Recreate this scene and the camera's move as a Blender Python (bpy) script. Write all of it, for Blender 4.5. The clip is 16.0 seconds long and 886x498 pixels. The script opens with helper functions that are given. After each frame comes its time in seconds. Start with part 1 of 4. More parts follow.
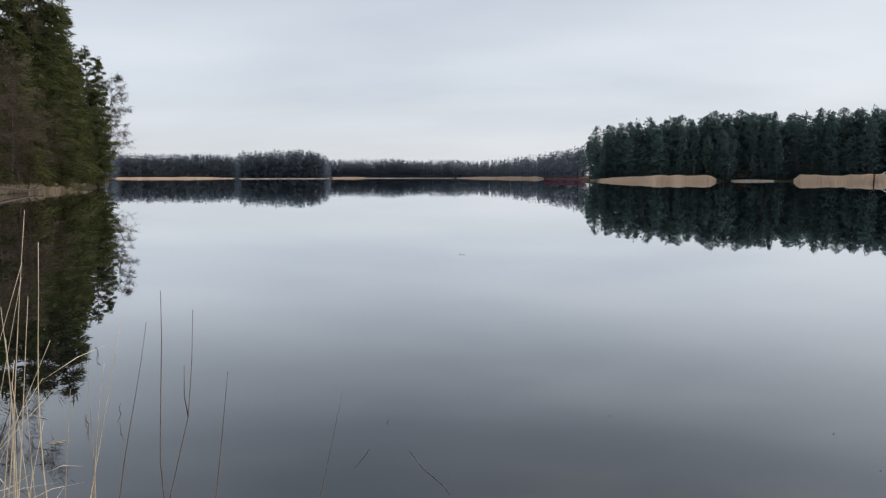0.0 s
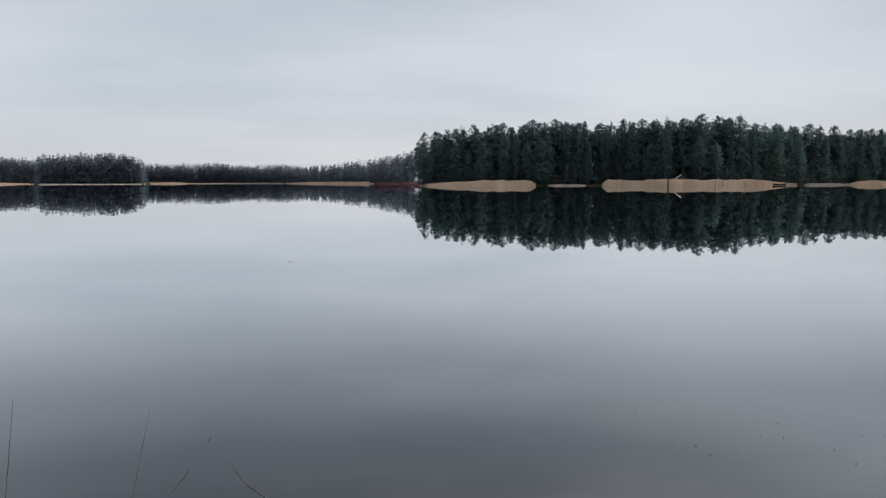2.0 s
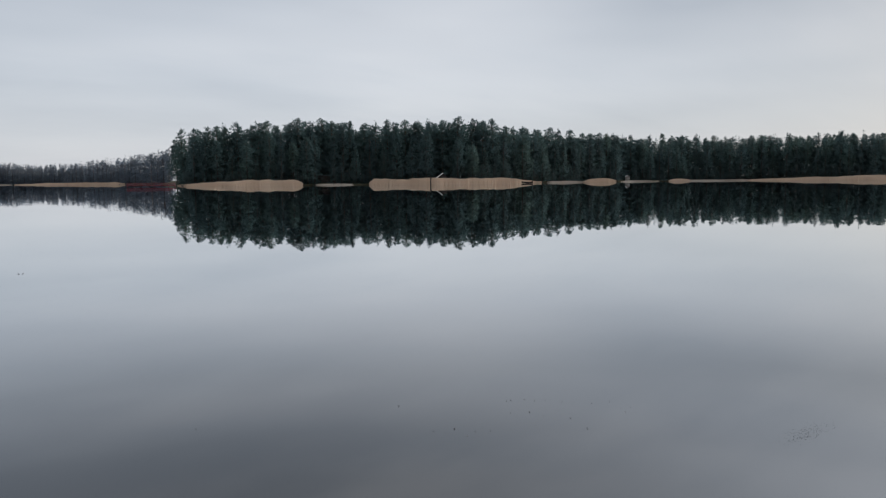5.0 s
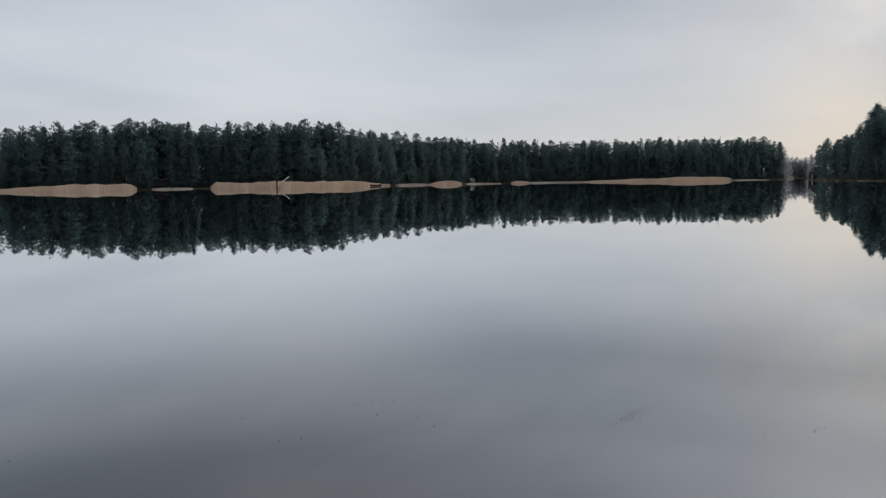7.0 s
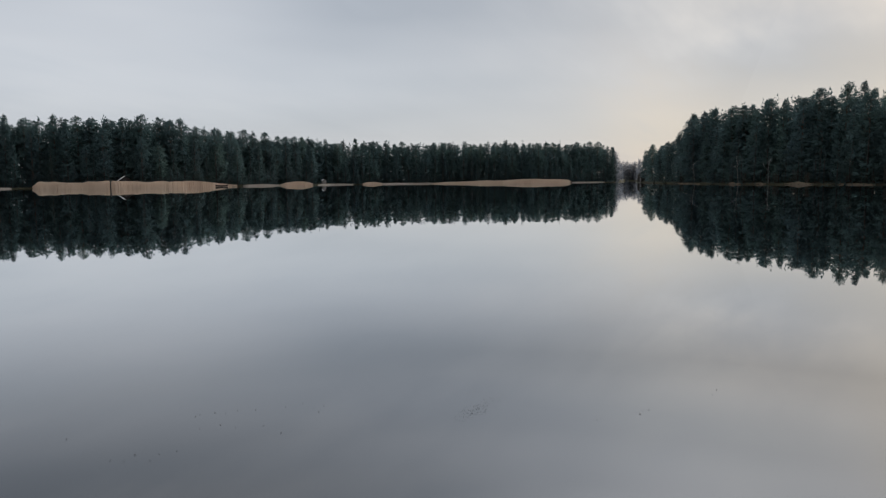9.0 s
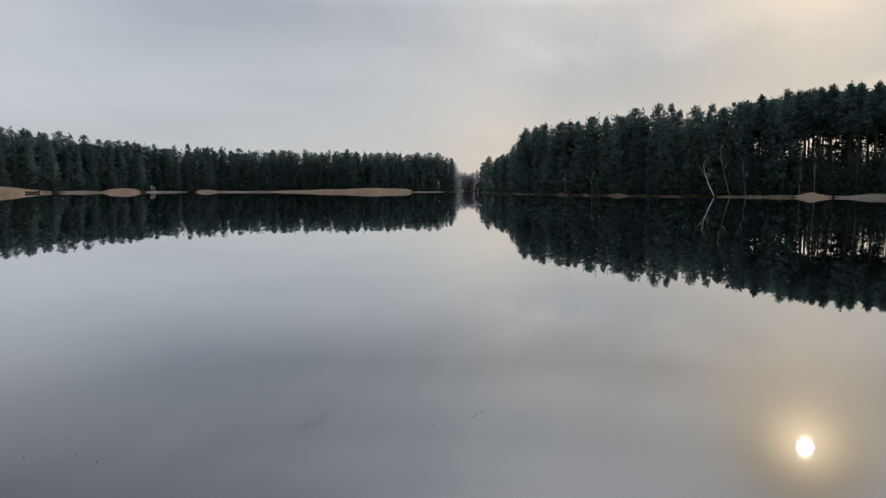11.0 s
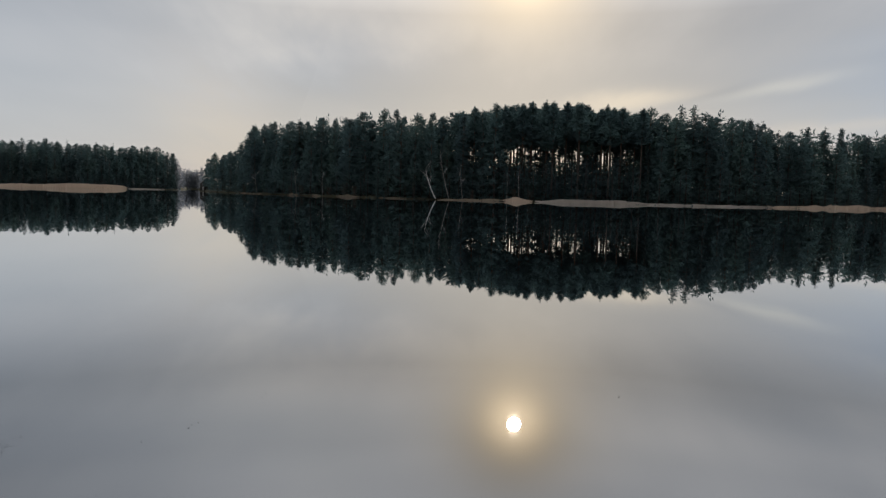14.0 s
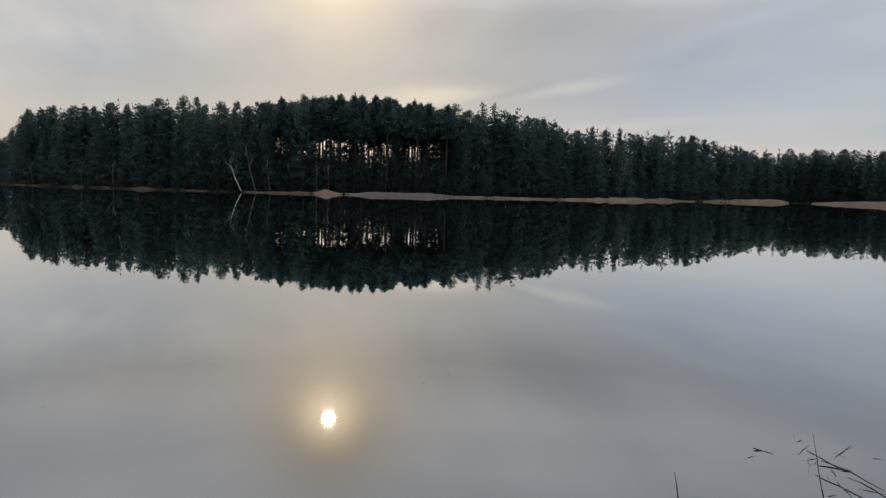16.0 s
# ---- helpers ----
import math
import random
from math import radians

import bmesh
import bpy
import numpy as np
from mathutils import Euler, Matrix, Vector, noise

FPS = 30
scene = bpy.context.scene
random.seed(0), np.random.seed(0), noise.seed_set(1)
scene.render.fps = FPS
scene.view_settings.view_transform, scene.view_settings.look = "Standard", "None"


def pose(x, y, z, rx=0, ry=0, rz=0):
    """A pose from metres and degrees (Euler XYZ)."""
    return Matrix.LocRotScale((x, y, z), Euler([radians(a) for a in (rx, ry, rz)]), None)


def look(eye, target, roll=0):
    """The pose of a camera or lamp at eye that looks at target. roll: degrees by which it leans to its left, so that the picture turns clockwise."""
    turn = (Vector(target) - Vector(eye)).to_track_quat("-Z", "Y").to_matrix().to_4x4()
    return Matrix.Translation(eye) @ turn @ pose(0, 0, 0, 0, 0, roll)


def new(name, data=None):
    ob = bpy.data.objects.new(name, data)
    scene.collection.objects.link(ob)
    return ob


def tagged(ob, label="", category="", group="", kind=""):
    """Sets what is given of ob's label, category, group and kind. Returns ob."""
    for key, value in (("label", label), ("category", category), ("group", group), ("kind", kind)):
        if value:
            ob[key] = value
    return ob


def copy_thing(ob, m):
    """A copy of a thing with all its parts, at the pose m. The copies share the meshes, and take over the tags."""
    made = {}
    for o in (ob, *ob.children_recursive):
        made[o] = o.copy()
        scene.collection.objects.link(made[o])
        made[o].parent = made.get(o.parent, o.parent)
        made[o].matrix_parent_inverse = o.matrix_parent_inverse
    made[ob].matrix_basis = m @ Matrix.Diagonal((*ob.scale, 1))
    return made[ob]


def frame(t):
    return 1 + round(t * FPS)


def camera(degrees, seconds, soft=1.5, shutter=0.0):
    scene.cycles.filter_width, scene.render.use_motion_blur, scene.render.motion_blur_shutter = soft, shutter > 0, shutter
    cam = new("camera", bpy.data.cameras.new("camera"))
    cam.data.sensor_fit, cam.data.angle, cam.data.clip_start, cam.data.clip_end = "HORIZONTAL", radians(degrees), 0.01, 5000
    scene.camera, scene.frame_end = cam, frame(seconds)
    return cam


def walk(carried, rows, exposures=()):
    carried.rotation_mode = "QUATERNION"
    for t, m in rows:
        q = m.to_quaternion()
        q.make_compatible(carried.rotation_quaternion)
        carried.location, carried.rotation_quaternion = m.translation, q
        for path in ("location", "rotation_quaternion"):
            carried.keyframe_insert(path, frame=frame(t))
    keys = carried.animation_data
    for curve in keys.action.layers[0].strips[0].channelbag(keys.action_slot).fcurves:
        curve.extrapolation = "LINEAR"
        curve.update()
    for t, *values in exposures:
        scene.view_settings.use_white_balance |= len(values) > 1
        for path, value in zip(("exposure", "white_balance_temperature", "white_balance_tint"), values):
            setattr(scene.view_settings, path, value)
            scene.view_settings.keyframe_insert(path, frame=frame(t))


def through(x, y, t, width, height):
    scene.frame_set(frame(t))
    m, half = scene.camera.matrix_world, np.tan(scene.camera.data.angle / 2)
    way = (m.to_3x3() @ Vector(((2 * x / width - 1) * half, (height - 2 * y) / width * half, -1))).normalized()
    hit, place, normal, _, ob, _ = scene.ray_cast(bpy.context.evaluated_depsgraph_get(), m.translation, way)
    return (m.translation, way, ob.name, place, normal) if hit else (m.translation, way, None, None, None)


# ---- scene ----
cam = camera(64.57, 16.0, soft=1.25)


# The camera is held 1.65 m over the water and turns on the spot, a forearm in front of the body.
def aim(yaw, pitch, roll):
    """yaw clockwise from +y, in degrees."""
    a, p = radians(yaw), radians(pitch)
    eye = Vector((0.216 * math.sin(a), 0.216 * math.cos(a), 1.65))
    way = Vector((math.sin(a) * math.cos(p), math.cos(a) * math.cos(p), math.sin(p)))
    return look(eye, eye + way, roll)


walk(cam, [
    (0.0, aim(0.00, -5.89, -0.08)),
    (0.5, aim(3.24, -5.83, -0.20)),
    (1.0, aim(6.88, -5.78, -0.27)),
    (1.5, aim(10.43, -5.63, -0.20)),
    (2.0, aim(13.71, -5.50, -0.15)),
    (2.5, aim(16.70, -5.46, -0.08)),
    (3.0, aim(19.61, -5.50, -0.04)),
    (3.5, aim(22.69, -5.54, -0.14)),
    (4.0, aim(26.15, -5.61, -0.27)),
    (6.5, aim(41.30, -5.57, -0.73)),
    (7.0, aim(44.63, -5.55, -0.75)),
    (7.5, aim(47.80, -5.57, -0.62)),
    (8.0, aim(50.78, -5.62, -0.55)),
    (8.5, aim(53.69, -5.66, -0.51)),
    (11.0, aim(69.50, -4.88, 0.14)),
    (11.5, aim(73.03, -4.86, 0.29)),
    (12.0, aim(76.55, -4.88, 0.38)),
    (12.5, aim(80.18, -4.83, 0.40)),
    (13.0, aim(83.82, -4.74, 0.66)),
    (13.5, aim(87.49, -4.66, 1.00)),
    (14.0, aim(91.26, -4.55, 1.38)),
    (14.5, aim(94.98, -4.53, 1.65)),
    (15.0, aim(98.66, -4.62, 1.69)),
    (15.5, aim(102.53, -4.72, 1.62)),
    (16.0, aim(106.64, -4.77, 1.49)),
], exposures=[(0.0, 0.44), (1.0, 0.36), (2.0, 0.27), (4.0, 0.23), (7.0, 0.15), (11.0, -0.01), (13.0, -0.10), (16.0, -0.09)])

# ---- sky and sun ----
SUN_AZ, SUN_EL = 97.5, 18.35
SUN_WAY = Vector((math.sin(radians(SUN_AZ)) * math.cos(radians(SUN_EL)), math.cos(radians(SUN_AZ)) * math.cos(radians(SUN_EL)), math.sin(radians(SUN_EL))))

sun = new("sun", bpy.data.lights.new("sun", "SUN"))
sun.data.energy, sun.data.angle, sun.data.color = 1.0, radians(1.0), (1.0, 0.86, 0.68)
sun.matrix_world = look(SUN_WAY * 300, (0, 0, 0))

world = bpy.data.worlds.new("overcast_sky")
scene.world = world
world.use_nodes = True


class Nodes:
    """Short hand for building node trees."""

    def __init__(self, tree):
        self.tree = tree
        tree.nodes.clear()

    def add(self, kind, **values):
        node = self.tree.nodes.new(kind)
        for key, value in values.items():
            setattr(node, key, value)
        return node

    def put(self, value, socket):
        if isinstance(value, bpy.types.NodeSocket):
            self.tree.links.new(value, socket)
        else:
            socket.default_value = value

    def math(self, op, a, b=0.0, c=0.0, clamp=False):
        node = self.add("ShaderNodeMath", operation=op, use_clamp=clamp)
        for value, socket in zip((a, b, c), node.inputs):
            self.put(value, socket)
        return node.outputs[0]

    def vec(self, op, a, b=(0, 0, 0)):
        node = self.add("ShaderNodeVectorMath", operation=op)
        self.put(a, node.inputs[0])
        self.put(b, node.inputs[1])
        return node.outputs["Value"] if op == "DOT_PRODUCT" else node.outputs[0]

    def mix(self, factor, a, b, blend="MIX"):
        node = self.add("ShaderNodeMix", data_type="RGBA", blend_type=blend)
        for value, socket in ((factor, node.inputs[0]), (a, node.inputs[6]), (b, node.inputs[7])):
            self.put((*value, 1) if isinstance(value, tuple) and len(value) == 3 else value, socket)
        return node.outputs[2]

    def noise(self, vector, scale, detail=3.0, rough=0.5, out="Fac"):
        node = self.add("ShaderNodeTexNoise")
        if vector is not None:
            self.put(vector, node.inputs["Vector"])
        node.inputs["Scale"].default_value = scale
        node.inputs["Detail"].default_value = detail
        node.inputs["Roughness"].default_value = rough
        return node.outputs[out]

    def ramp(self, value, *stops):
        node = self.add("ShaderNodeValToRGB")
        self.put(value, node.inputs[0])
        elements = node.color_ramp.elements
        while len(elements) < len(stops):
            elements.new(0.5)
        for element, (place, colour) in zip(elements, stops):
            element.position, element.color = place, (*colour, 1)
        return node.outputs[0]

    def remap(self, value, a, b, c, d):
        node = self.add("ShaderNodeMapRange")
        for x, socket in zip((value, a, b, c, d), node.inputs):
            self.put(x, socket)
        return node.outputs[0]


# azimuth, elevation, half length and half thickness (radians), slope, strength, tint
STREAKS = (
    (114, 13, 0.26, 0.085, 6, 0.7, (0.85, 0.86, 0.88)),
    (127, 9.0, 0.20, 0.060, 7, 0.9, (0.88, 0.96, 1.07)),
    (129, 12.5, 0.12, 0.012, 12, 0.7, (1.12, 1.13, 1.14)),
    (112, 7.9, 0.05, 0.006, 14, 0.8, (0.80, 0.83, 0.88)),
    (113, 7.6, 0.10, 0.010, 9, 0.8, (0.85, 0.89, 0.95)),
    (105.5, 7.5, 0.08, 0.014, 5, 1.0, (1.85, 1.60, 1.28)),
    (116, 8.2, 0.07, 0.008, 10, 0.9, (1.50, 1.40, 1.22)),
    (120, 5.4, 0.14, 0.008, 4, 0.8, (1.22, 1.13, 1.03)),
    (95, 8.5, 0.27, 0.07, 2, 1.0, (0.70, 0.745, 0.80)),
    # broad dim patch above the view, added to darken the water's reflection
    (6, 22, 0.70, 0.11, 0, 0.85, (0.72, 0.74, 0.77)),
    (132, 3.4, 0.16, 0.014, 0, 0.9, (1.26, 1.14, 1.05)),
    (74, 5.0, 0.09, 0.08, 15, 0.9, (1.22, 1.12, 1.00)),
    (82, 9.5, 0.13, 0.05, 3, 0.8, (0.92, 0.98, 1.06)),
    (77, 17, 0.16, 0.09, 10, 0.8, (1.28, 1.24, 1.17)),
)


def build_world():
    n = Nodes(world.node_tree)
    out, back = n.add("ShaderNodeOutputWorld"), n.add("ShaderNodeBackground")
    sky = n.add("ShaderNodeTexSky", sky_type="NISHITA", sun_disc=False, sun_elevation=radians(SUN_EL), sun_rotation=radians(SUN_AZ))
    way = n.add("ShaderNodeTexCoord").outputs["Generated"]
    split = n.add("ShaderNodeSeparateXYZ")
    n.put(way, split.inputs[0])
    height = n.math("ABSOLUTE", split.outputs[2])
    # the cloud layer, seen in perspective from below
    far = n.math("ADD", height, 0.24)
    flat = n.vec("DIVIDE", way, n.add("ShaderNodeCombineXYZ").outputs[0])
    comb = flat.node.inputs[1].links[0].from_node
    for k in range(3):
        n.put(far, comb.inputs[k])
    turn = n.add("ShaderNodeMapping")
    n.put(flat, turn.inputs[0])
    turn.inputs["Rotation"].default_value = (0, 0, radians(35))
    turn.inputs["Scale"].default_value = (0.42, 1.0, 0.0)
    # long level bands, as the layer looks low over the horizon
    level = n.add("ShaderNodeMapping")
    n.put(way, level.inputs[0])
    level.inputs["Location"].default_value = (3.1, 0.4, 0.7)
    level.inputs["Scale"].default_value = (1.1, 1.1, 5.0)
    broad = n.noise(level.outputs[0], 1.5, 2.5, 0.45)
    wisps = n.noise(turn.outputs[0], 3.2, 4, 0.55)
    shade = n.math("ADD", n.math("MULTIPLY", broad, 0.76), n.math("MULTIPLY", wisps, 0.24))
    cloud = n.ramp(shade, (0.36, (0.445, 0.485, 0.545)), (0.52, (0.53, 0.565, 0.62)), (0.66, (0.615, 0.64, 0.685)))
    # a paler, warmer strip where the cloud thins out over the horizon
    low = n.remap(height, 0.0, 0.13, 1.0, 0.0)
    cloud = n.mix(n.math("MULTIPLY", low, 0.42), cloud, (0.555, 0.55, 0.57))
    # an overcast sky is brighter overhead
    near = n.math("MAXIMUM", n.vec("DOT_PRODUCT", way, tuple(SUN_WAY)), 0.0)
    side = n.math("ADD", n.math("MULTIPLY", n.math("POWER", near, 4.0), 6.3), 0.14)
    cloud = n.vec("SCALE", cloud)
    n.put(n.math("ADD", n.math("MULTIPLY", n.remap(height, 0.24, 0.66, 0.0, 1.0), side), 1.0), cloud.node.inputs["Scale"])
    zenith = n.vec("SCALE", cloud)
    n.put(n.remap(height, 0.5, 0.95, 1.0, 2.15), zenith.node.inputs["Scale"])
    cloud = zenith
    # brighter, warmer cloud in front of the sun
    wide = n.math("POWER", near, 6.0)
    mid = n.math("POWER", near, 260.0)
    core = n.math("POWER", near, 1500.0)
    dim = n.math("MULTIPLY", wide, n.remap(height, 0.26, 0.46, 0.8, 0.35))
    cloud = n.mix(dim, cloud, n.mix(1.0, cloud, (0.70, 0.65, 0.595), "MULTIPLY"))
    cloud = n.mix(n.math("POWER", near, 2.0), cloud, n.mix(1.0, cloud, (1.022, 1.0, 0.982), "MULTIPLY"))
    # a grey bank of cloud to the south of the sun, with cream streaks of thinner cloud under it
    def streak(az, el, length, thick, slope):
        """A long soft patch of sky, along a line that climbs by slope degrees."""
        a, e, k = radians(az), radians(el), radians(slope)
        centre = Vector((math.sin(a) * math.cos(e), math.cos(a) * math.cos(e), math.sin(e)))
        right = Vector((math.cos(a), -math.sin(a), 0))
        up = right.cross(centre)
        along, over = right * math.cos(k) + up * math.sin(k), up * math.cos(k) - right * math.sin(k)
        waver = n.math("MULTIPLY", n.math("SUBTRACT", wisps, 0.5), thick * 3.0)
        x = n.math("DIVIDE", n.vec("DOT_PRODUCT", way, tuple(along)), length)
        y = n.math("DIVIDE", n.math("ADD", n.vec("DOT_PRODUCT", way, tuple(over)), waver), thick)
        fall = n.math("ADD", n.math("MULTIPLY", x, x), n.math("MULTIPLY", y, y))
        front = n.math("GREATER_THAN", n.vec("DOT_PRODUCT", way, tuple(centre)), 0.3)
        return n.math("MULTIPLY", n.math("POWER", 2.718, n.math("MULTIPLY", fall, -1.0)), front)
    for az, el, length, thick, slope, strength, tint in STREAKS:
        mask = n.math("MULTIPLY", streak(az, el, length, thick, slope), strength)
        cloud = n.mix(mask, cloud, n.mix(1.0, cloud, tint, "MULTIPLY"))
    # the sky opposite the sun, out of view, is dimmed to darken the headland
    away = n.remap(n.vec("DOT_PRODUCT", way, tuple(SUN_WAY)), -0.52, -0.95, 1.0, 0.65)
    cloud = n.vec("SCALE", cloud)
    n.put(away, cloud.node.inputs["Scale"])
    cloud = n.mix(n.math("MULTIPLY", n.math("POWER", near, 45.0), 0.16), cloud, (0.74, 0.66, 0.53))
    cloud = n.mix(mid, cloud, (0.95, 0.75, 0.49))
    cloud = n.mix(core, cloud, (2.6, 2.0, 1.3))
    clear = n.mix(1.0, sky.outputs[0], (0.1, 0.1, 0.1), "MULTIPLY")
    n.put(n.mix(0.9, clear, cloud), back.inputs[0])
    back.inputs[1].default_value = 1.0
    n.put(back.outputs[0], out.inputs[0])


build_world()


# ---- materials ----
def material(name, rough=0.8, metal=0.0, specular=0.3):
    m = bpy.data.materials.new(name)
    m.use_nodes = True
    n = Nodes(m.node_tree)
    out, b = n.add("ShaderNodeOutputMaterial"), n.add("ShaderNodeBsdfPrincipled")
    b.inputs["Roughness"].default_value, b.inputs["Metallic"].default_value = rough, metal
    b.inputs["Specular IOR Level"].default_value = specular
    n.put(b.outputs[0], out.inputs[0])
    return m, n, b


def where(n):
    return n.add("ShaderNodeTexCoord").outputs["Object"]


def place(n):
    return n.add("ShaderNodeNewGeometry").outputs["Position"]


def bump(n, b, height, strength, distance):
    node = n.add("ShaderNodeBump")
    node.inputs["Strength"].default_value, node.inputs["Distance"].default_value = strength, distance
    n.put(height, node.inputs["Height"])
    n.put(node.outputs[0], b.inputs["Normal"])


def needles(name, dark, mid, light, gloss=0.02, through=0.4):
    """Foliage that varies from clump to clump and from tree to tree; light passes through it in part."""
    m, n, b = material(name, 0.9, specular=gloss)
    island = n.add("ShaderNodeNewGeometry").outputs["Random Per Island"]
    tree = n.add("ShaderNodeObjectInfo").outputs["Random"]
    tone = n.math("ADD", n.math("MULTIPLY", island, 0.12), n.math("MULTIPLY", n.noise(place(n), 0.16, 2), 0.88))
    tone = n.math("ADD", tone, n.math("MULTIPLY", n.math("SUBTRACT", tree, 0.5), 0.45))
    colour = n.ramp(tone, (0.15, dark), (0.55, mid), (0.95, light))
    n.put(colour, b.inputs[0])
    leaf, both = n.add("ShaderNodeBsdfTranslucent"), n.add("ShaderNodeMixShader")
    n.put(colour, leaf.inputs[0])
    both.inputs[0].default_value = through
    n.put(b.outputs[0], both.inputs[1])
    n.put(leaf.outputs[0], both.inputs[2])
    n.put(both.outputs[0], n.tree.nodes["Material Output"].inputs[0])
    return m


def barked(name, low, high, split=None):
    """Bark; with split, a second colour from that height on, as on pines."""
    m, n, b = material(name, 0.9, specular=0.1)
    at = where(n)
    stretch = n.add("ShaderNodeMapping")
    n.put(at, stretch.inputs[0])
    stretch.inputs["Scale"].default_value = (6, 6, 1.2)
    grain = n.noise(stretch.outputs[0], 2.0, 4, 0.6)
    colour = n.mix(grain, tuple(0.55 * v for v in low), low)
    if split:
        s = n.add("ShaderNodeSeparateXYZ")
        n.put(at, s.inputs[0])
        up = n.remap(n.math("ADD", s.outputs[2], n.math("MULTIPLY", grain, 3.0)), split, split + 4.0, 0.0, 1.0)
        colour = n.mix(up, colour, n.mix(grain, tuple(0.6 * v for v in high), high))
    n.put(colour, b.inputs[0])
    bump(n, b, grain, 0.6, 0.03)
    return m


PINE = needles("pine_needles", (0.058, 0.088, 0.090), (0.070, 0.108, 0.104), (0.082, 0.125, 0.106))
SPRUCE = needles("spruce_needles", (0.055, 0.083, 0.088), (0.066, 0.100, 0.100), (0.077, 0.116, 0.102))
BANK_SPRUCE = needles("olive_spruce_needles", (0.030, 0.034, 0.015), (0.058, 0.064, 0.026), (0.098, 0.104, 0.041))
# mixed far crowns; distance haze is put into their paler, bluer base colour
HAZY_MIXED_WOOD = needles("mixed_far_crowns", (0.098, 0.120, 0.150), (0.108, 0.132, 0.162), (0.118, 0.143, 0.172), 0.05, 0.5)
# inlet crowns: the haze before them is painted as a light grey base
HAZE_GREY_WOOD = needles("grey_leafless_crowns", (0.19, 0.20, 0.22), (0.22, 0.23, 0.25), (0.25, 0.26, 0.28), 0.05, 0.4)
BROWN_TWIGS = needles("bare_twigs", (0.034, 0.025, 0.018), (0.060, 0.044, 0.031), (0.092, 0.068, 0.047), 0.2, 0.0)
PALE_TWIGS = needles("birch_twigs", (0.08, 0.075, 0.075), (0.12, 0.112, 0.112), (0.16, 0.15, 0.15), 0.2, 0.0)
PINE_BARK = barked("pine_bark", (0.070, 0.058, 0.050), (0.105, 0.074, 0.055), 9.0)
GREY_BARK = barked("spruce_bark", (0.10, 0.082, 0.068), (0.1, 0.1, 0.1))


def birch_bark():
    m, n, b = material("birch_bark", 0.7, specular=0.2)
    stretch = n.add("ShaderNodeMapping")
    n.put(where(n), stretch.inputs[0])
    stretch.inputs["Scale"].default_value = (2, 2, 7)
    bands = n.noise(stretch.outputs[0], 1.6, 4, 0.65)
    n.put(n.ramp(bands, (0.40, (0.05, 0.045, 0.04)), (0.47, (0.46, 0.44, 0.41)), (0.7, (0.62, 0.60, 0.57))), b.inputs[0])
    bump(n, b, bands, 0.3, 0.01)
    return m


BIRCH_BARK = birch_bark()
OLD_BIRCH = barked("old_birch_bark", (0.26, 0.24, 0.22), (0.2, 0.2, 0.2))


def dry_reed(name, dark, mid, light):
    m, n, b = material(name, 0.7, specular=0.2)
    island = n.add("ShaderNodeNewGeometry").outputs["Random Per Island"]
    tone = n.math("ADD", n.math("MULTIPLY", island, 0.12), n.math("MULTIPLY", n.noise(place(n), 0.08, 3), 0.88))
    n.put(n.ramp(tone, (0.2, dark), (0.5, mid), (0.8, light)), b.inputs[0])
    return m


REED = dry_reed("dry_reed", (0.43, 0.31, 0.22), (0.49, 0.36, 0.26), (0.55, 0.42, 0.305))
PALE_SEDGE = dry_reed("pale_sedge", (0.25, 0.205, 0.16), (0.36, 0.30, 0.245), (0.46, 0.40, 0.34))
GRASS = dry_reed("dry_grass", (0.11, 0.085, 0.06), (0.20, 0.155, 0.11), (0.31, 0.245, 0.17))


def stem_material(name, low, high):
    m, n, b = material(name, 0.5, specular=0.35)
    stretch = n.add("ShaderNodeMapping")
    n.put(where(n), stretch.inputs[0])
    stretch.inputs["Scale"].default_value = (30, 30, 5)
    n.put(n.mix(n.noise(stretch.outputs[0], 1.5, 3), low, high), b.inputs[0])
    return m


STEM = stem_material("reed_stem", (0.17, 0.13, 0.085), (0.50, 0.41, 0.28))
DARK_STEM = stem_material("weathered_reed_stem", (0.018, 0.016, 0.015), (0.15, 0.12, 0.10))
MOTTLED = stem_material("mottled_reed_stem", (0.03, 0.024, 0.018), (0.46, 0.36, 0.24))
WET = stem_material("wet_stem", (0.012, 0.010, 0.008), (0.04, 0.033, 0.026))


def forest_floor():
    m, n, b = material("forest_floor", 0.95, specular=0.1)
    at = place(n)
    fine, wide = n.noise(at, 1.3, 5, 0.65), n.noise(at, 0.06, 3)
    colour = n.ramp(fine, (0.3, (0.020, 0.016, 0.012)), (0.55, (0.050, 0.039, 0.027)), (0.8, (0.105, 0.080, 0.053)))
    n.put(n.mix(wide, colour, n.mix(1.0, colour, (0.65, 0.85, 0.5), "MULTIPLY")), b.inputs[0])
    bump(n, b, fine, 0.7, 0.1)
    return m


FLOOR = forest_floor()


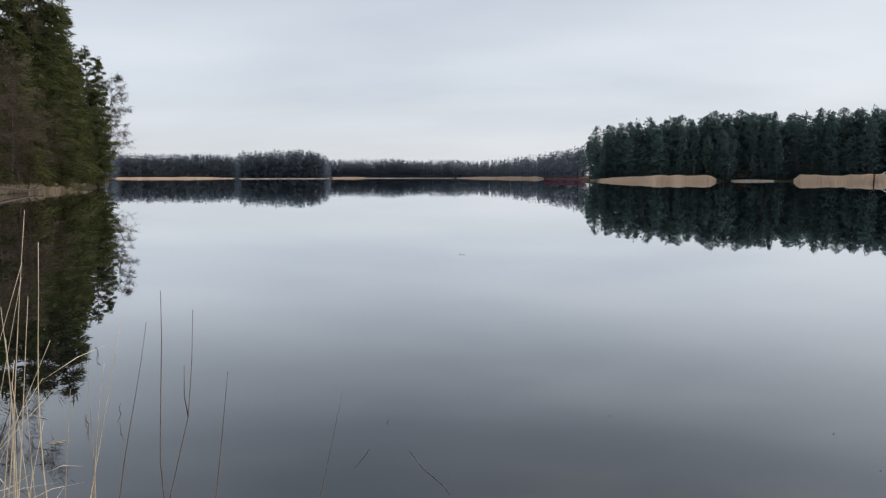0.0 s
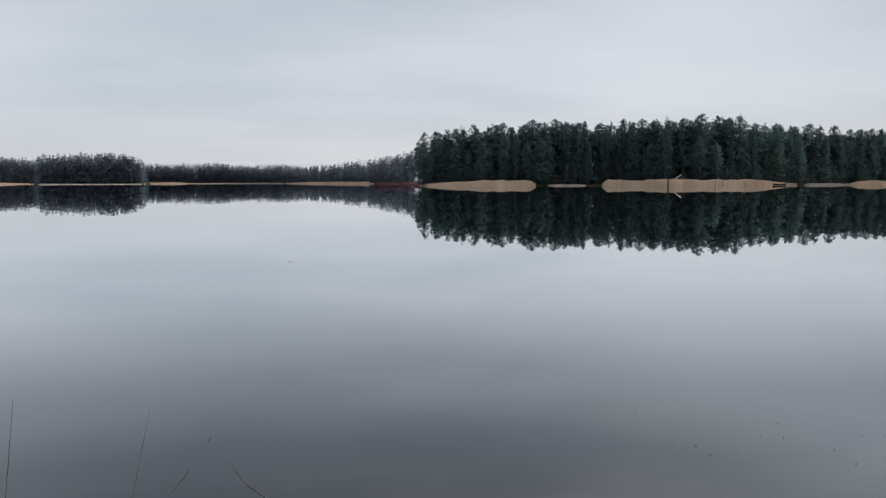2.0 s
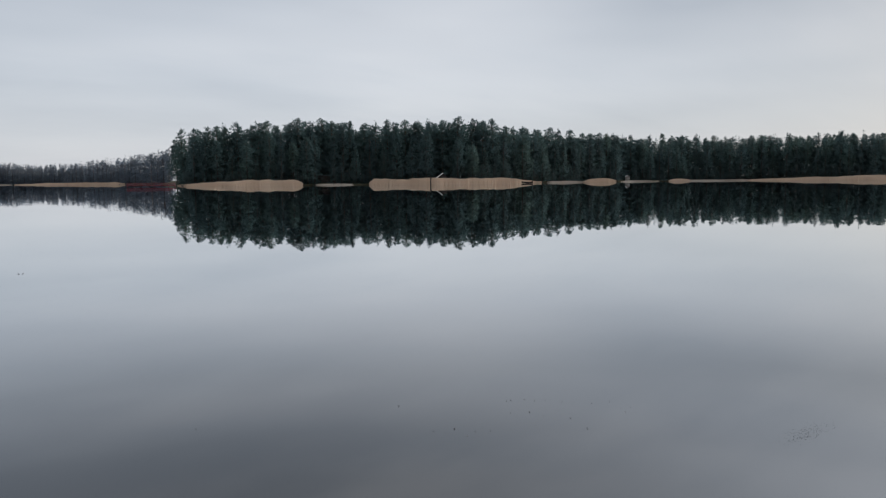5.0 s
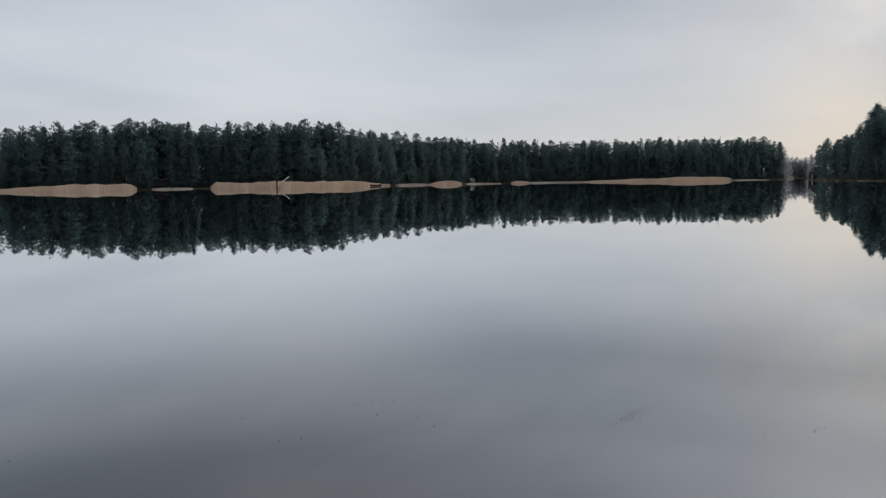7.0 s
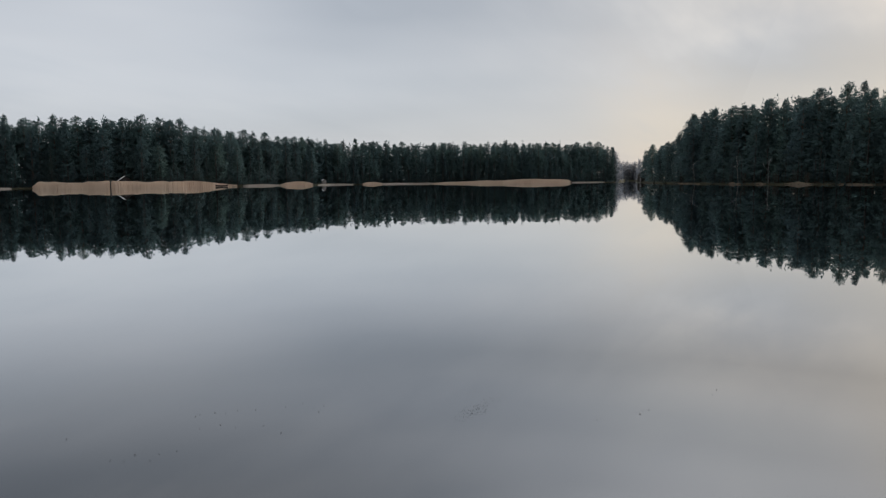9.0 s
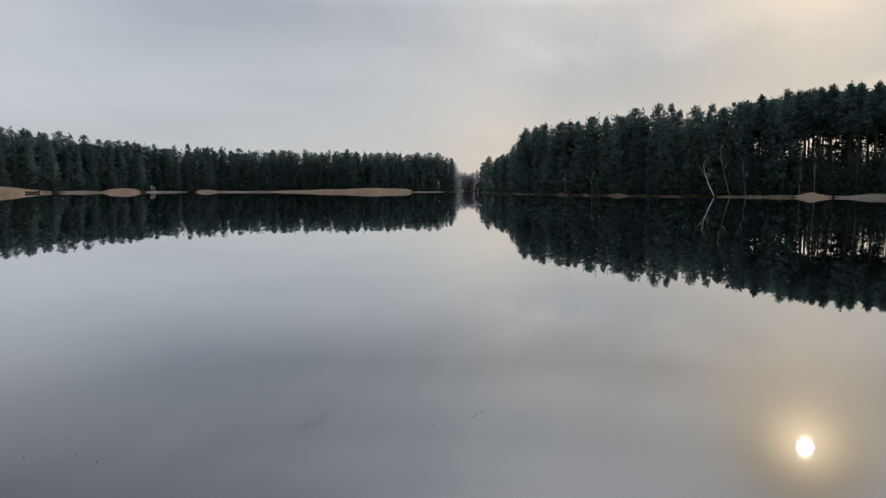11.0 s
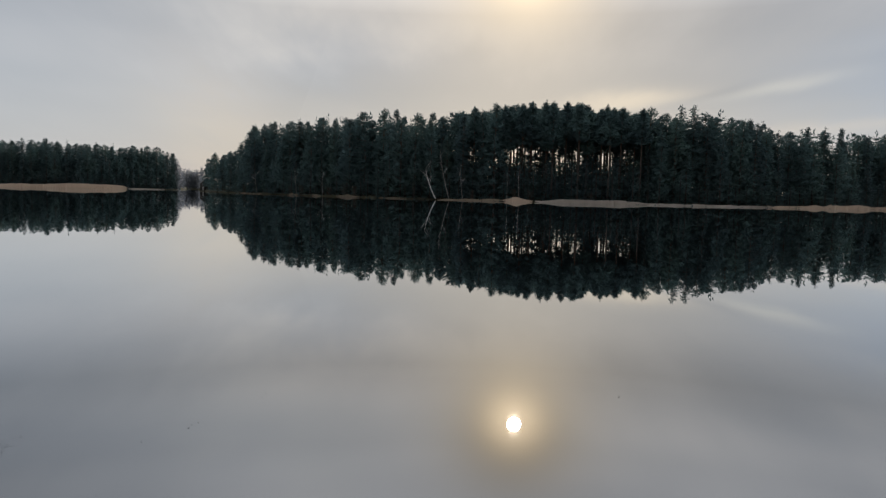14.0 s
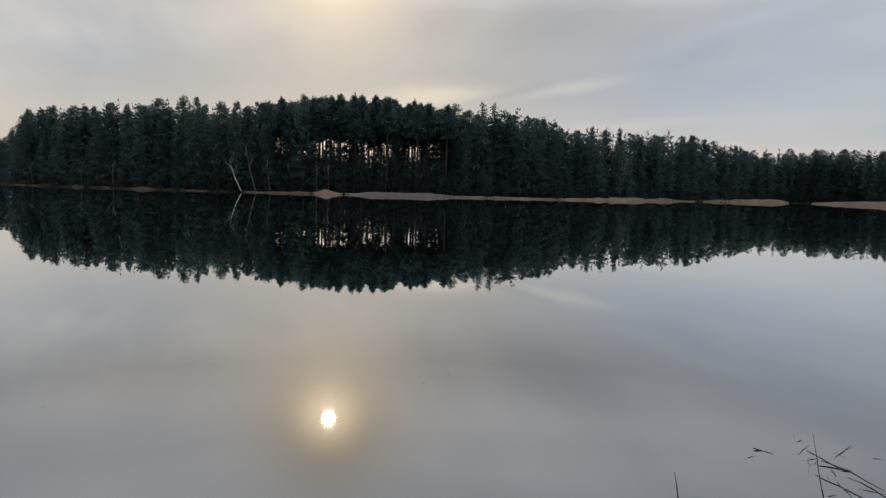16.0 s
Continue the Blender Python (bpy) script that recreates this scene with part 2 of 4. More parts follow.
def lake_water():
    """Dark water under a mirror that strengthens towards grazing view."""
    m = bpy.data.materials.new("lake_water")
    m.use_nodes = True
    n = Nodes(m.node_tree)
    out, deep, gloss, both = n.add("ShaderNodeOutputMaterial"), n.add("ShaderNodeBsdfDiffuse"), n.add("ShaderNodeBsdfGlossy"), n.add("ShaderNodeMixShader")
    deep.inputs["Color"].default_value = (0.0022, 0.0027, 0.0029, 1)
    gloss.inputs["Color"].default_value = (0.96, 0.98, 1.0, 1)
    gloss.inputs["Roughness"].default_value = 0.009
    at = place(n)
    swell, ripple = n.noise(at, 0.30, 2, 0.5), n.noise(at, 2.2, 2, 0.5)
    calm = n.remap(n.noise(at, 0.05, 2), 0.35, 0.7, 0.35, 1.0)
    height = n.math("MULTIPLY", n.math("ADD", swell, n.math("MULTIPLY", ripple, 0.05)), calm)
    wave = n.add("ShaderNodeBump")
    wave.inputs["Strength"].default_value, wave.inputs["Distance"].default_value = 1.0, 0.0024
    n.put(height, wave.inputs["Height"])
    n.put(wave.outputs[0], gloss.inputs["Normal"])
    facing = n.add("ShaderNodeLayerWeight")
    facing.inputs["Blend"].default_value = 0.5
    mirror = n.ramp(facing.outputs["Facing"], (0.0, (0.02,) * 3), (0.5, (0.10,) * 3), (0.6, (0.185,) * 3), (0.66, (0.26,) * 3), (0.74, (0.42,) * 3), (0.83, (0.68,) * 3), (0.92, (0.89,) * 3), (1.0, (1.0,) * 3))
    n.put(mirror, both.inputs[0])
    n.put(deep.outputs[0], both.inputs[1])
    n.put(gloss.outputs[0], both.inputs[2])
    n.put(both.outputs[0], out.inputs[0])
    return m


WATER = lake_water()


def timber(name, low, high, rough=0.8):
    m, n, b = material(name, rough, specular=0.25)
    stretch = n.add("ShaderNodeMapping")
    n.put(where(n), stretch.inputs[0])
    stretch.inputs["Scale"].default_value = (1.0, 7, 7)
    grain = n.noise(stretch.outputs[0], 2.0, 5, 0.6)
    n.put(n.mix(grain, low, high), b.inputs[0])
    bump(n, b, grain, 0.3, 0.01)
    return m


RED_PAINT = timber("faded_red_paint", (0.06, 0.012, 0.018), (0.12, 0.024, 0.032), 0.6)
DARK_TIMBER = timber("tarred_timber", (0.018, 0.016, 0.014), (0.045, 0.038, 0.032))
GREY_TIMBER = timber("weathered_timber", (0.12, 0.11, 0.10), (0.24, 0.22, 0.20))
WHITE_PAINT = timber("white_paint", (0.62, 0.62, 0.60), (0.8, 0.8, 0.78), 0.5)
FELT = timber("roofing_felt", (0.03, 0.03, 0.032), (0.06, 0.06, 0.062))


# ---- mesh helpers ----
def mesh_of(name, verts, faces, mat, smooth=False, normals=None):
    """A mesh from arrays: verts N x 3, faces M x 3 (triangles) or M x 4."""
    verts, faces = np.asarray(verts, np.float32), np.asarray(faces, np.int32)
    me = bpy.data.meshes.new(name)
    k = faces.shape[1]
    me.vertices.add(len(verts))
    me.vertices.foreach_set("co", verts.ravel())
    me.loops.add(faces.size)
    me.loops.foreach_set("vertex_index", faces.ravel())
    me.polygons.add(len(faces))
    me.polygons.foreach_set("loop_start", np.arange(0, faces.size, k, dtype=np.int32))
    me.polygons.foreach_set("loop_total", np.full(len(faces), k, np.int32))
    if smooth or normals is not None:
        me.polygons.foreach_set("use_smooth", np.ones(len(faces), bool))
    me.update(calc_edges=True)
    if normals is not None:
        me.normals_split_custom_set_from_vertices(np.asarray(normals, np.float32))
    me.materials.append(mat)
    return me


def soup(pieces):
    """Joins (verts, faces) pairs."""
    verts, faces, at = [], [], 0
    for v, f in pieces:
        verts.append(v)
        faces.append(np.asarray(f) + at)
        at += len(v)
    return np.concatenate(verts), np.concatenate(faces)


def part(name, me, parent, label=""):
    ob = new(name, me)
    ob.parent = parent
    return tagged(ob, label)


def tube(points, radii, sides=7):
    """A round, tapered limb along points, closed at both ends: quads."""
    points, verts, faces = [Vector(p) for p in points], [], []
    for i, (p, r) in enumerate(zip(points, radii)):
        along = (points[min(i + 1, len(points) - 1)] - points[max(i - 1, 0)]).normalized()
        side = along.orthogonal().normalized()
        if abs(along.z) > 0.5:
            side = (Vector((1, 0, 0)) - along * along.x).normalized()
        over = along.cross(side)
        for k in range(sides):
            a = 2 * math.pi * k / sides
            verts.append(p + float(r) * (math.cos(a) * side + math.sin(a) * over))
    for i in range(len(points) - 1):
        for k in range(sides):
            q = (k + 1) % sides
            faces.append((i * sides + k, i * sides + q, (i + 1) * sides + q, (i + 1) * sides + k))
    n = len(verts)
    verts += [points[0], points[-1]]
    for k in range(sides):
        q = (k + 1) % sides
        faces.append((n, q, k, n))
        faces.append((n + 1, n - sides + k, n - sides + q, n + 1))
    return np.array([tuple(v) for v in verts], np.float32), np.array(faces, np.int32)


def spike(p, q, r):
    """A thin tapered limb from p to q: three faces that meet in its tip."""
    p, q = np.asarray(p, float), np.asarray(q, float)
    way = unit(q - p)
    side = unit(np.cross(way, (0.3, 0.2, 0.9)))
    over = np.cross(way, side)
    ring = [p + r * (math.cos(a) * side + math.sin(a) * over) for a in (0, 2.094, 4.189)]
    return np.array([*ring, q], np.float32), np.array([(0, 1, 3), (1, 2, 3), (2, 0, 3)], np.int32)


def tris_of(pair):
    """Quads to triangles."""
    v, f = pair
    a, b = f[:, [0, 1, 2]], f[:, [0, 2, 3]]
    t = np.concatenate([a, b])
    ok = (t[:, 0] != t[:, 1]) & (t[:, 1] != t[:, 2]) & (t[:, 0] != t[:, 2])
    return v, t[ok]


def box(size, at=(0, 0, 0), bevel=0.0):
    """A box with softened edges: triangles."""
    bm = bmesh.new()
    bmesh.ops.create_cube(bm, size=1.0, matrix=Matrix.Translation(at) @ Matrix.Diagonal((*size, 1)))
    if bevel:
        bmesh.ops.bevel(bm, geom=bm.edges[:], offset=bevel, segments=1, affect="EDGES")
    bmesh.ops.triangulate(bm, faces=bm.faces[:])
    bm.verts.index_update()
    pair = np.array([tuple(v.co) for v in bm.verts], np.float32), np.array([[v.index for v in f.verts] for f in bm.faces], np.int32)
    bm.free()
    return pair


def sprays(rng, centres, outward, size, count, flat=0.35, width=0.22, scatter=0.55):
    """Needle clumps: count thin triangles round each centre, pointing outward and up."""
    size = np.repeat(np.broadcast_to(size, (len(centres),)), count)[:, None]
    centres, outward = np.repeat(centres, count, 0), np.repeat(outward, count, 0)
    n = len(centres)
    way = outward * 0.9 + rng.normal(0, scatter, (n, 3))
    way[:, 2] *= 1 - flat
    way /= np.linalg.norm(way, axis=1, keepdims=True) + 1e-6
    side = np.cross(way, rng.normal(0, 1, (n, 3)))
    side /= np.linalg.norm(side, axis=1, keepdims=True) + 1e-6
    root = centres + rng.normal(0, 0.28, (n, 3)) * size
    length = size * rng.uniform(0.6, 1.25, (n, 1))
    half = length * width * rng.uniform(0.6, 1.2, (n, 1))
    corners = np.stack([root - side * half * 0.5, root + side * half, root + way * length], 1)
    face = np.cross(corners[:, 1] - corners[:, 0], corners[:, 2] - corners[:, 0])
    turned = (face * (outward + (0, 0, 0.3))).sum(1) < 0
    corners[turned] = corners[turned][:, [1, 0, 2]]
    return corners.reshape(-1, 3), np.arange(3 * n).reshape(-1, 3)


def crown_normals(verts):
    """Foliage is shaded by its place on the crown, not blade by blade."""
    v = np.asarray(verts, float)
    reach = np.hypot(v[:, 0], v[:, 1])
    middle = v[:, 2].min() + 0.4 * (v[:, 2].max() - v[:, 2].min())
    n = np.stack([v[:, 0], v[:, 1], 0.22 * (v[:, 2] - middle) + 0.25 * reach + 0.1], 1)
    return n / (np.linalg.norm(n, axis=1, keepdims=True) + 1e-9)


def normals_of(crown):
    return crown[2] if len(crown) > 2 else crown_normals(crown[0])


def unit(v):
    return v / (np.linalg.norm(v, axis=-1, keepdims=True) + 1e-9)


# ---- trees: each grows to a height of 20 m, and is scaled as it is planted ----
def pine_shape(rng, base, spread, branches, tufts, count, size, width=0.3, round_top=0.5, flat=0.5, core=40, plate=1.0):
    """Scots pine: foliage pads at the branch ends round a dense core. round_top 1: domed, 0: conical. Gives limbs and crown."""
    limbs, centres, outward, soft, sizes = [], [], [], [], []

    def girth(u):
        dome = (0.62 + 0.38 * min(1.0, u / 0.3)) * math.sqrt(max(0.0, 1 - (max(0.0, u - 0.3) / 0.71) ** 2))
        cone = 0.05 + 0.95 * (1 - u) ** 1.0 * min(1.0, 0.65 + 2.0 * u)
        return round_top * dome + (1 - round_top) * cone

    low, high = 20 * base, 20 * 0.955
    for i in range(branches):
        u = ((i + rng.uniform(0, 0.9)) / branches) ** 0.85
        z, wide = low + (high - low) * u, spread * girth(u)
        reach = wide * rng.uniform(0.68, 1.16)
        a = i * 2.4 + rng.uniform(-0.5, 0.5)
        out = np.array([math.cos(a), math.sin(a), 0.0])
        tip = out * reach * 0.8 + (0, 0, z + reach * (rng.uniform(-0.05, 0.2) + 0.25 * u))
        limbs.append(spike((0, 0, z - 0.25 * reach), tip, 0.055))
        pad = np.array([1.0, 1.0, flat]) * (0.26 + 0.33 * wide) * plate
        k = max(3, int(tufts * rng.uniform(0.7, 1.3) * (0.5 + 0.5 * girth(u))))
        ball = unit(rng.normal(0, 1, (k, 3)) + (0, 0, 0.35)) * rng.uniform(0.35, 1.0, (k, 1)) ** 0.5
        centres.append(tip + ball * pad)
        outward.append(unit(ball + out * 0.6 + (0, 0, 0.35)))
        soft.append(unit(ball * 0.18 + out * 0.6 + (0, 0, 0.65)))
        sizes.append(np.full(k, size * rng.uniform(0.8, 1.1) * (1 - 0.25 * u)))
    # the shaded inside of the crown
    u = rng.uniform(0.02, 0.86, core)
    a, z = rng.uniform(0, 6.28, core), low + (high - low) * u
    ring = np.stack([np.cos(a), np.sin(a), 0 * a], 1)
    centres.append(ring * (spread * np.array([girth(v) for v in u]) * rng.uniform(0.15, 0.6, core))[:, None] + np.stack([0 * z, 0 * z, z], 1))
    outward.append(unit(ring + (0, 0, 0.3)))
    soft.append(unit(ring + (0, 0, 0.8)))
    sizes.append(np.full(core, size * 1.9))
    # the leader, with its last short whorls
    z = np.repeat(np.linspace(17.8, 19.5, 6), 3)
    a = rng.uniform(0, 6.28, len(z))
    ring = np.stack([np.cos(a), np.sin(a), 0 * a], 1)
    centres.append(ring * (0.2 * (19.9 - z))[:, None] + np.stack([0 * z, 0 * z, z], 1))
    outward.append(unit(ring + (0, 0, 0.9)))
    soft.append(unit(ring + (0, 0, 1.0)))
    sizes.append(0.3 + 0.15 * (19.9 - z))
    crown = sprays(rng, np.concatenate(centres), np.concatenate(outward), np.concatenate(sizes), count, 0.2, width)
    return soup(limbs), (*crown, np.repeat(np.concatenate(soft), 3 * count, 0))


def spruce_shape(rng, base, spread, tiers, boughs, tufts, count, size, width=0.22):
    """Spruce: tiers of drooping boughs under a pointed top."""
    limbs, centres, outward = [], [], []
    for i in range(tiers):
        u = (i + 0.5 * rng.uniform(0, 1)) / tiers
        z0 = 20 * (base + (0.97 - base) * u)
        for j in range(boughs if u < 0.75 else max(3, boughs - 2)):
            reach = spread * (1 - u) ** 0.8 * rng.uniform(0.55, 1.25) + 0.25
            a = i * 1.1 + j * 2 * math.pi / boughs + rng.uniform(-0.4, 0.4)
            z = z0 + rng.uniform(-0.3, 0.3)
            flat = np.array([math.cos(a), math.sin(a), 0])
            droop = -0.22 - 0.28 * (1 - u) * rng.uniform(0.4, 1.2)
            s = rng.uniform(0.15, 1.0, max(2, int(tufts * (0.4 + 0.6 * (1 - u)))))[:, None]
            bend = np.array([0, 0, 1.0]) * (droop * s + 0.16 * s ** 2) * reach
            centres.append(flat * reach * s + bend + (0, 0, z) + rng.normal(0, 1, (len(s), 3)) * (0.2, 0.2, 0.08))
            outward.append(np.tile(unit(flat + (0, 0, droop * 0.5)), (len(s), 1)))
            limbs.append(spike((0, 0, z), flat * reach * 0.95 + (0, 0, z + (droop + 0.13) * reach), 0.045))
    centres.append(np.array([[0, 0, 19.2], [0, 0, 19.5], [0, 0, 19.7]]))
    outward.append(np.tile((0.0, 0.0, 1.0), (3, 1)))
    return soup(limbs), sprays(rng, np.concatenate(centres), np.concatenate(outward), size, count, 0.1, width, 0.35)


def trunk_shape(rng, top=19.6, radius=0.2, sway=0.25, sides=8):
    z = np.linspace(0, top, 8)
    bend = rng.normal(0, sway, 2)[:, None] * np.sin(z / top * rng.uniform(2, 4))[None]
    r = radius * (1 - 0.86 * z / top)
    r[0] *= 1.35
    return tube(list(zip(bend[0], bend[1], z)), r, sides)


def tree_of(name, label, category, shapes, mats, group):
    """A tree at the origin: trunk, limbs, crown."""
    root = tagged(new(name), label, category, group)
    for part_name, shape, mat in zip(("trunk", "branchwork", "crown"), shapes, mats):
        soft = normals_of(shape) if part_name == "crown" else None
        made = part(part_name, mesh_of(part_name, *shape[:2], mat, part_name == "trunk", soft), root)
        if part_name == "branchwork":
            tagged(made, kind="stuff")
    return root


# ---- the lake shore: distance from the camera to the water's edge, by azimuth ----
SHORE = np.array([-180, 0.9, -130, 0.5, -110, 0.8, -90, 2.5, -75, 8, -60, 25, -45, 45, -36, 68, -32, 80, -30, 88, -28.5, 98, -27.2, 112, -26.3, 123, -25.58, 131, -25.42, 700,
                  -24.8, 770, -16.35, 790, -16.1, 640, -9.3, 610, -9.1, 790, -2, 760, 4, 640, 8, 510, 11.1, 430, 11.5, 300]).reshape(-1, 2)
SHORE_EAST = np.array([12.5, 267, 16, 255, 21, 253, 27, 255, 32, 247, 36, 253, 40, 275, 44, 300, 48, 323, 52, 345, 58, 365, 64, 355, 68, 375, 70.6, 398,
                       71, 640, 72, 640, 72.3, 333, 73.5, 278, 75.5, 243, 79, 210, 84, 188, 88, 178, 92, 174]).reshape(-1, 2)
SHORE_SOUTH = np.array([100, 174, 108, 174, 112, 178, 116, 188, 121, 213, 126, 258, 130, 318, 133, 350, 137, 366, 141, 335, 146, 240, 151, 90, 156, 22, 163, 4,
                        180, 0.9]).reshape(-1, 2)
SHORE = np.concatenate([SHORE, SHORE_EAST, SHORE_SOUTH])
# height of the forest's top over the water, by azimuth
CANOPY = np.array([-60, 19, -36, 20, -30, 20.5, -27.6, 23.5, -26.4, 21, -25.8, 20, -25.6, 24, -17.5, 25.5, -15.5, 23, -12.8, 25, -10.6, 24, -9.6, 20, -9, 20, -3.8, 21, -2, 18.5,
                   0.7, 19, 2.3, 16.2, 5.3, 16.8, 7.6, 17.6, 9.8, 19, 11.1, 20.5, 11.7, 19.5, 12.4, 20.5, 15.3, 21.7, 20.3, 22.6, 23, 23.4, 27, 22.6]).reshape(-1, 2)
CANOPY_EAST = np.array([31, 23.3, 35.3, 23.4, 38.7, 21.8, 40.9, 21.1, 43.7, 20.8, 45.5, 20, 50, 20.7, 54.5, 20.6, 58.9, 21.6, 63, 21, 68.6, 21, 70.4, 19, 71, 18, 72.2, 17.5,
                        72.4, 12.5, 73.1, 15, 74.8, 15.5, 75.5, 18.8, 76.1, 22.8, 80.8, 23.0, 86, 22.5, 90, 22.2, 94, 23.5, 98.4, 24.9, 101.6, 24.9]).reshape(-1, 2)
CANOPY_SOUTH = np.array([104.3, 24.4, 106, 23.6, 110, 23.0, 114, 22.2, 115.3, 20.4, 118.4, 20.2, 122.7, 22, 126.6, 23.8, 127.6, 22.4, 130.8, 22.4, 134.5, 24, 138, 24.7, 146, 22]).reshape(-1, 2)
CANOPY = np.concatenate([CANOPY, CANOPY_EAST, CANOPY_SOUTH])


def shore(az):
    return np.interp((np.asarray(az) + 180) % 360 - 180, SHORE[:, 0], SHORE[:, 1])


def canopy(az):
    return np.interp(az, CANOPY[:, 0], CANOPY[:, 1])


def land(inland):
    """Height of the ground, by the distance from the water's edge (negative: lake bed)."""
    s = np.asarray(inland, float)
    return np.where(s < 0, np.maximum(-2.0, 0.05 * s), 0.45 * (1 - np.exp(-np.maximum(s, 0) / 2.5)) + 1.6 * (1 - np.exp(-np.maximum(s, 0) / 45)))


def polar(az, r, z=0.0):
    a = np.radians(az)
    return np.stack([np.sin(a) * r, np.cos(a) * r, np.zeros_like(a * r) + z], -1)


def build_ground():
    az = np.concatenate([np.arange(-180, -40, 2.0), np.arange(-40, 150, 0.4), np.arange(150, 180, 2.0)])
    inner = np.array([0.05, 0.4, 0.75, 0.9])
    beyond = np.array([0, 0.8, 2, 4, 8, 16, 30, 50, 80, 140, 250, 500, 1200, 2600, 4500.0])
    d = shore(az)[:, None]
    r = np.concatenate([d * inner[None], d + beyond[None]], 1)
    z = land(r - d)
    verts = polar(az[:, None] + 0 * r, r)
    lumps = 0.5 + 0.5 * np.sin(verts[..., 0] * 0.31) * np.sin(verts[..., 1] * 0.27)
    verts[..., 2] = z + 0.35 * lumps * np.clip((r - d) / 10, 0, 1)
    rows, cols = r.shape
    i = np.arange(rows)[:, None] * cols
    j = np.arange(cols - 1)[None]
    nxt = (np.arange(rows)[:, None] + 1) % rows * cols
    faces = np.stack([i + j, i + j + 1, nxt + j + 1, nxt + j], -1).reshape(-1, 4)
    return tagged(new("ground", mesh_of("ground", verts.reshape(-1, 3), faces[:, ::-1], FLOOR, True)), "brown forest floor and low bank round the lake", "ground", kind="structure")


build_ground()


def build_water():
    az = np.arange(-180, 180, 2.0)
    rings = np.array([0.0, 2, 8, 30, 120, 500, 900.0])
    verts = polar(az[:, None] + 0 * rings[None], rings[None] + 0 * az[:, None]).reshape(-1, 3)
    i, j = np.arange(len(az))[:, None] * len(rings), np.arange(len(rings) - 1)[None]
    nxt = (np.arange(len(az))[:, None] + 1) % len(az) * len(rings)
    faces = np.stack([i + j, nxt + j, nxt + j + 1, i + j + 1], -1).reshape(-1, 4)
    return tagged(new("water", mesh_of("water", verts, faces, WATER, True)), "still dark lake water mirroring sky and woods", "water", kind="structure")


build_water()

# ---- woods ----
rng = np.random.default_rng(7)
GROUP = "trees along the lake shore"
TREES = []
for base, spread, dome in ((0.08, 3.9, 0.5), (0.16, 3.7, 0.4), (0.05, 3.8, 0.15), (0.22, 3.9, 0.7), (0.12, 4.2, 0.5), (0.06, 3.5, 0.1)):
    limbs, crown = pine_shape(rng, base, spread, 60, 20, 3, 0.66, 0.28, dome, 0.42, 110)
    TREES.append(tree_of("pine_tree", "dark green lakeside pine with a dense ragged crown", "tree", (tris_of(trunk_shape(rng)), limbs, crown), (PINE_BARK, PINE_BARK, PINE), GROUP))
for base, spread in ((0.03, 3.3), (0.04, 2.9)):
    limbs, crown = spruce_shape(rng, base, spread, 30, 7, 10, 3, 0.62, 0.24)
    TREES.append(tree_of("spruce_tree", "dark green pointed spruce among lakeside pines", "tree", (tris_of(trunk_shape(rng, sway=0.05)), limbs, crown), (GREY_BARK, GREY_BARK, SPRUCE), GROUP))
TALL = []


def dead_twigs(rng, base):
    """Bare stubs on the shaded trunk below a pine's crown."""
    made = []
    for k in range(26):
        z, a, long = 20 * base * rng.uniform(0.45, 1.05), rng.uniform(0, 6.28), rng.uniform(0.5, 1.6)
        made.append(spike((0, 0, z), (math.cos(a) * long, math.sin(a) * long, z + rng.uniform(-0.5, 0.3)), 0.05))
    return made


for base, spread in ((0.61, 2.4), (0.50, 2.5), (0.64, 2.3), (0.56, 2.6)):
    limbs, crown = pine_shape(rng, base, spread, 44, 20, 3, 0.60, 0.27, 0.0, 0.45, 80)
    limbs = soup([limbs] + dead_twigs(rng, base))
    TALL.append(tree_of("pine_tree", "tall pine with a long bare trunk and high crown", "tree", (tris_of(trunk_shape(rng, sway=0.12)), limbs, crown), (PINE_BARK, PINE_BARK, PINE), GROUP))
SLENDER = [kind for kind in TREES if kind.name.startswith("spruce")] + [TREES[2], TREES[5]]

used = set()


def planted(kind, m):
    """The first planting moves the tree itself, each further one a copy of it."""
    if kind.name not in used:
        used.add(kind.name)
        kind.matrix_basis = m
        return kind
    keep = kind.matrix_basis.copy()
    kind.matrix_basis = Matrix.Identity(4)
    made = copy_thing(kind, m)
    kind.matrix_basis = keep
    return made


CLEARINGS = ((22.3, 23.4), (31.7, 33.3), (46.75, 47.45), (72.0, 73.0))


def open_ground(az, inland):
    return inland < 8 and any(a < az < c for a, c in CLEARINGS)


def plant(kinds, az, inland, height, slim=1.0, lean=0.0):
    """One tree of the given kinds, its foot on the ground, its top at that height over the water."""
    foot = polar(az, float(shore(az)) + inland, float(land(inland)) - 0.05)
    s = (height - foot[2]) / 20
    wide = s * rng.uniform(0.9, 1.2) * slim
    m = pose(*foot, 0, lean, rng.uniform(0, 360)) @ Matrix.Diagonal((wide, wide, s, 1))
    return planted(kinds[rng.integers(len(kinds))], m)


def tall_zone(az):
    return 93 < az < 107


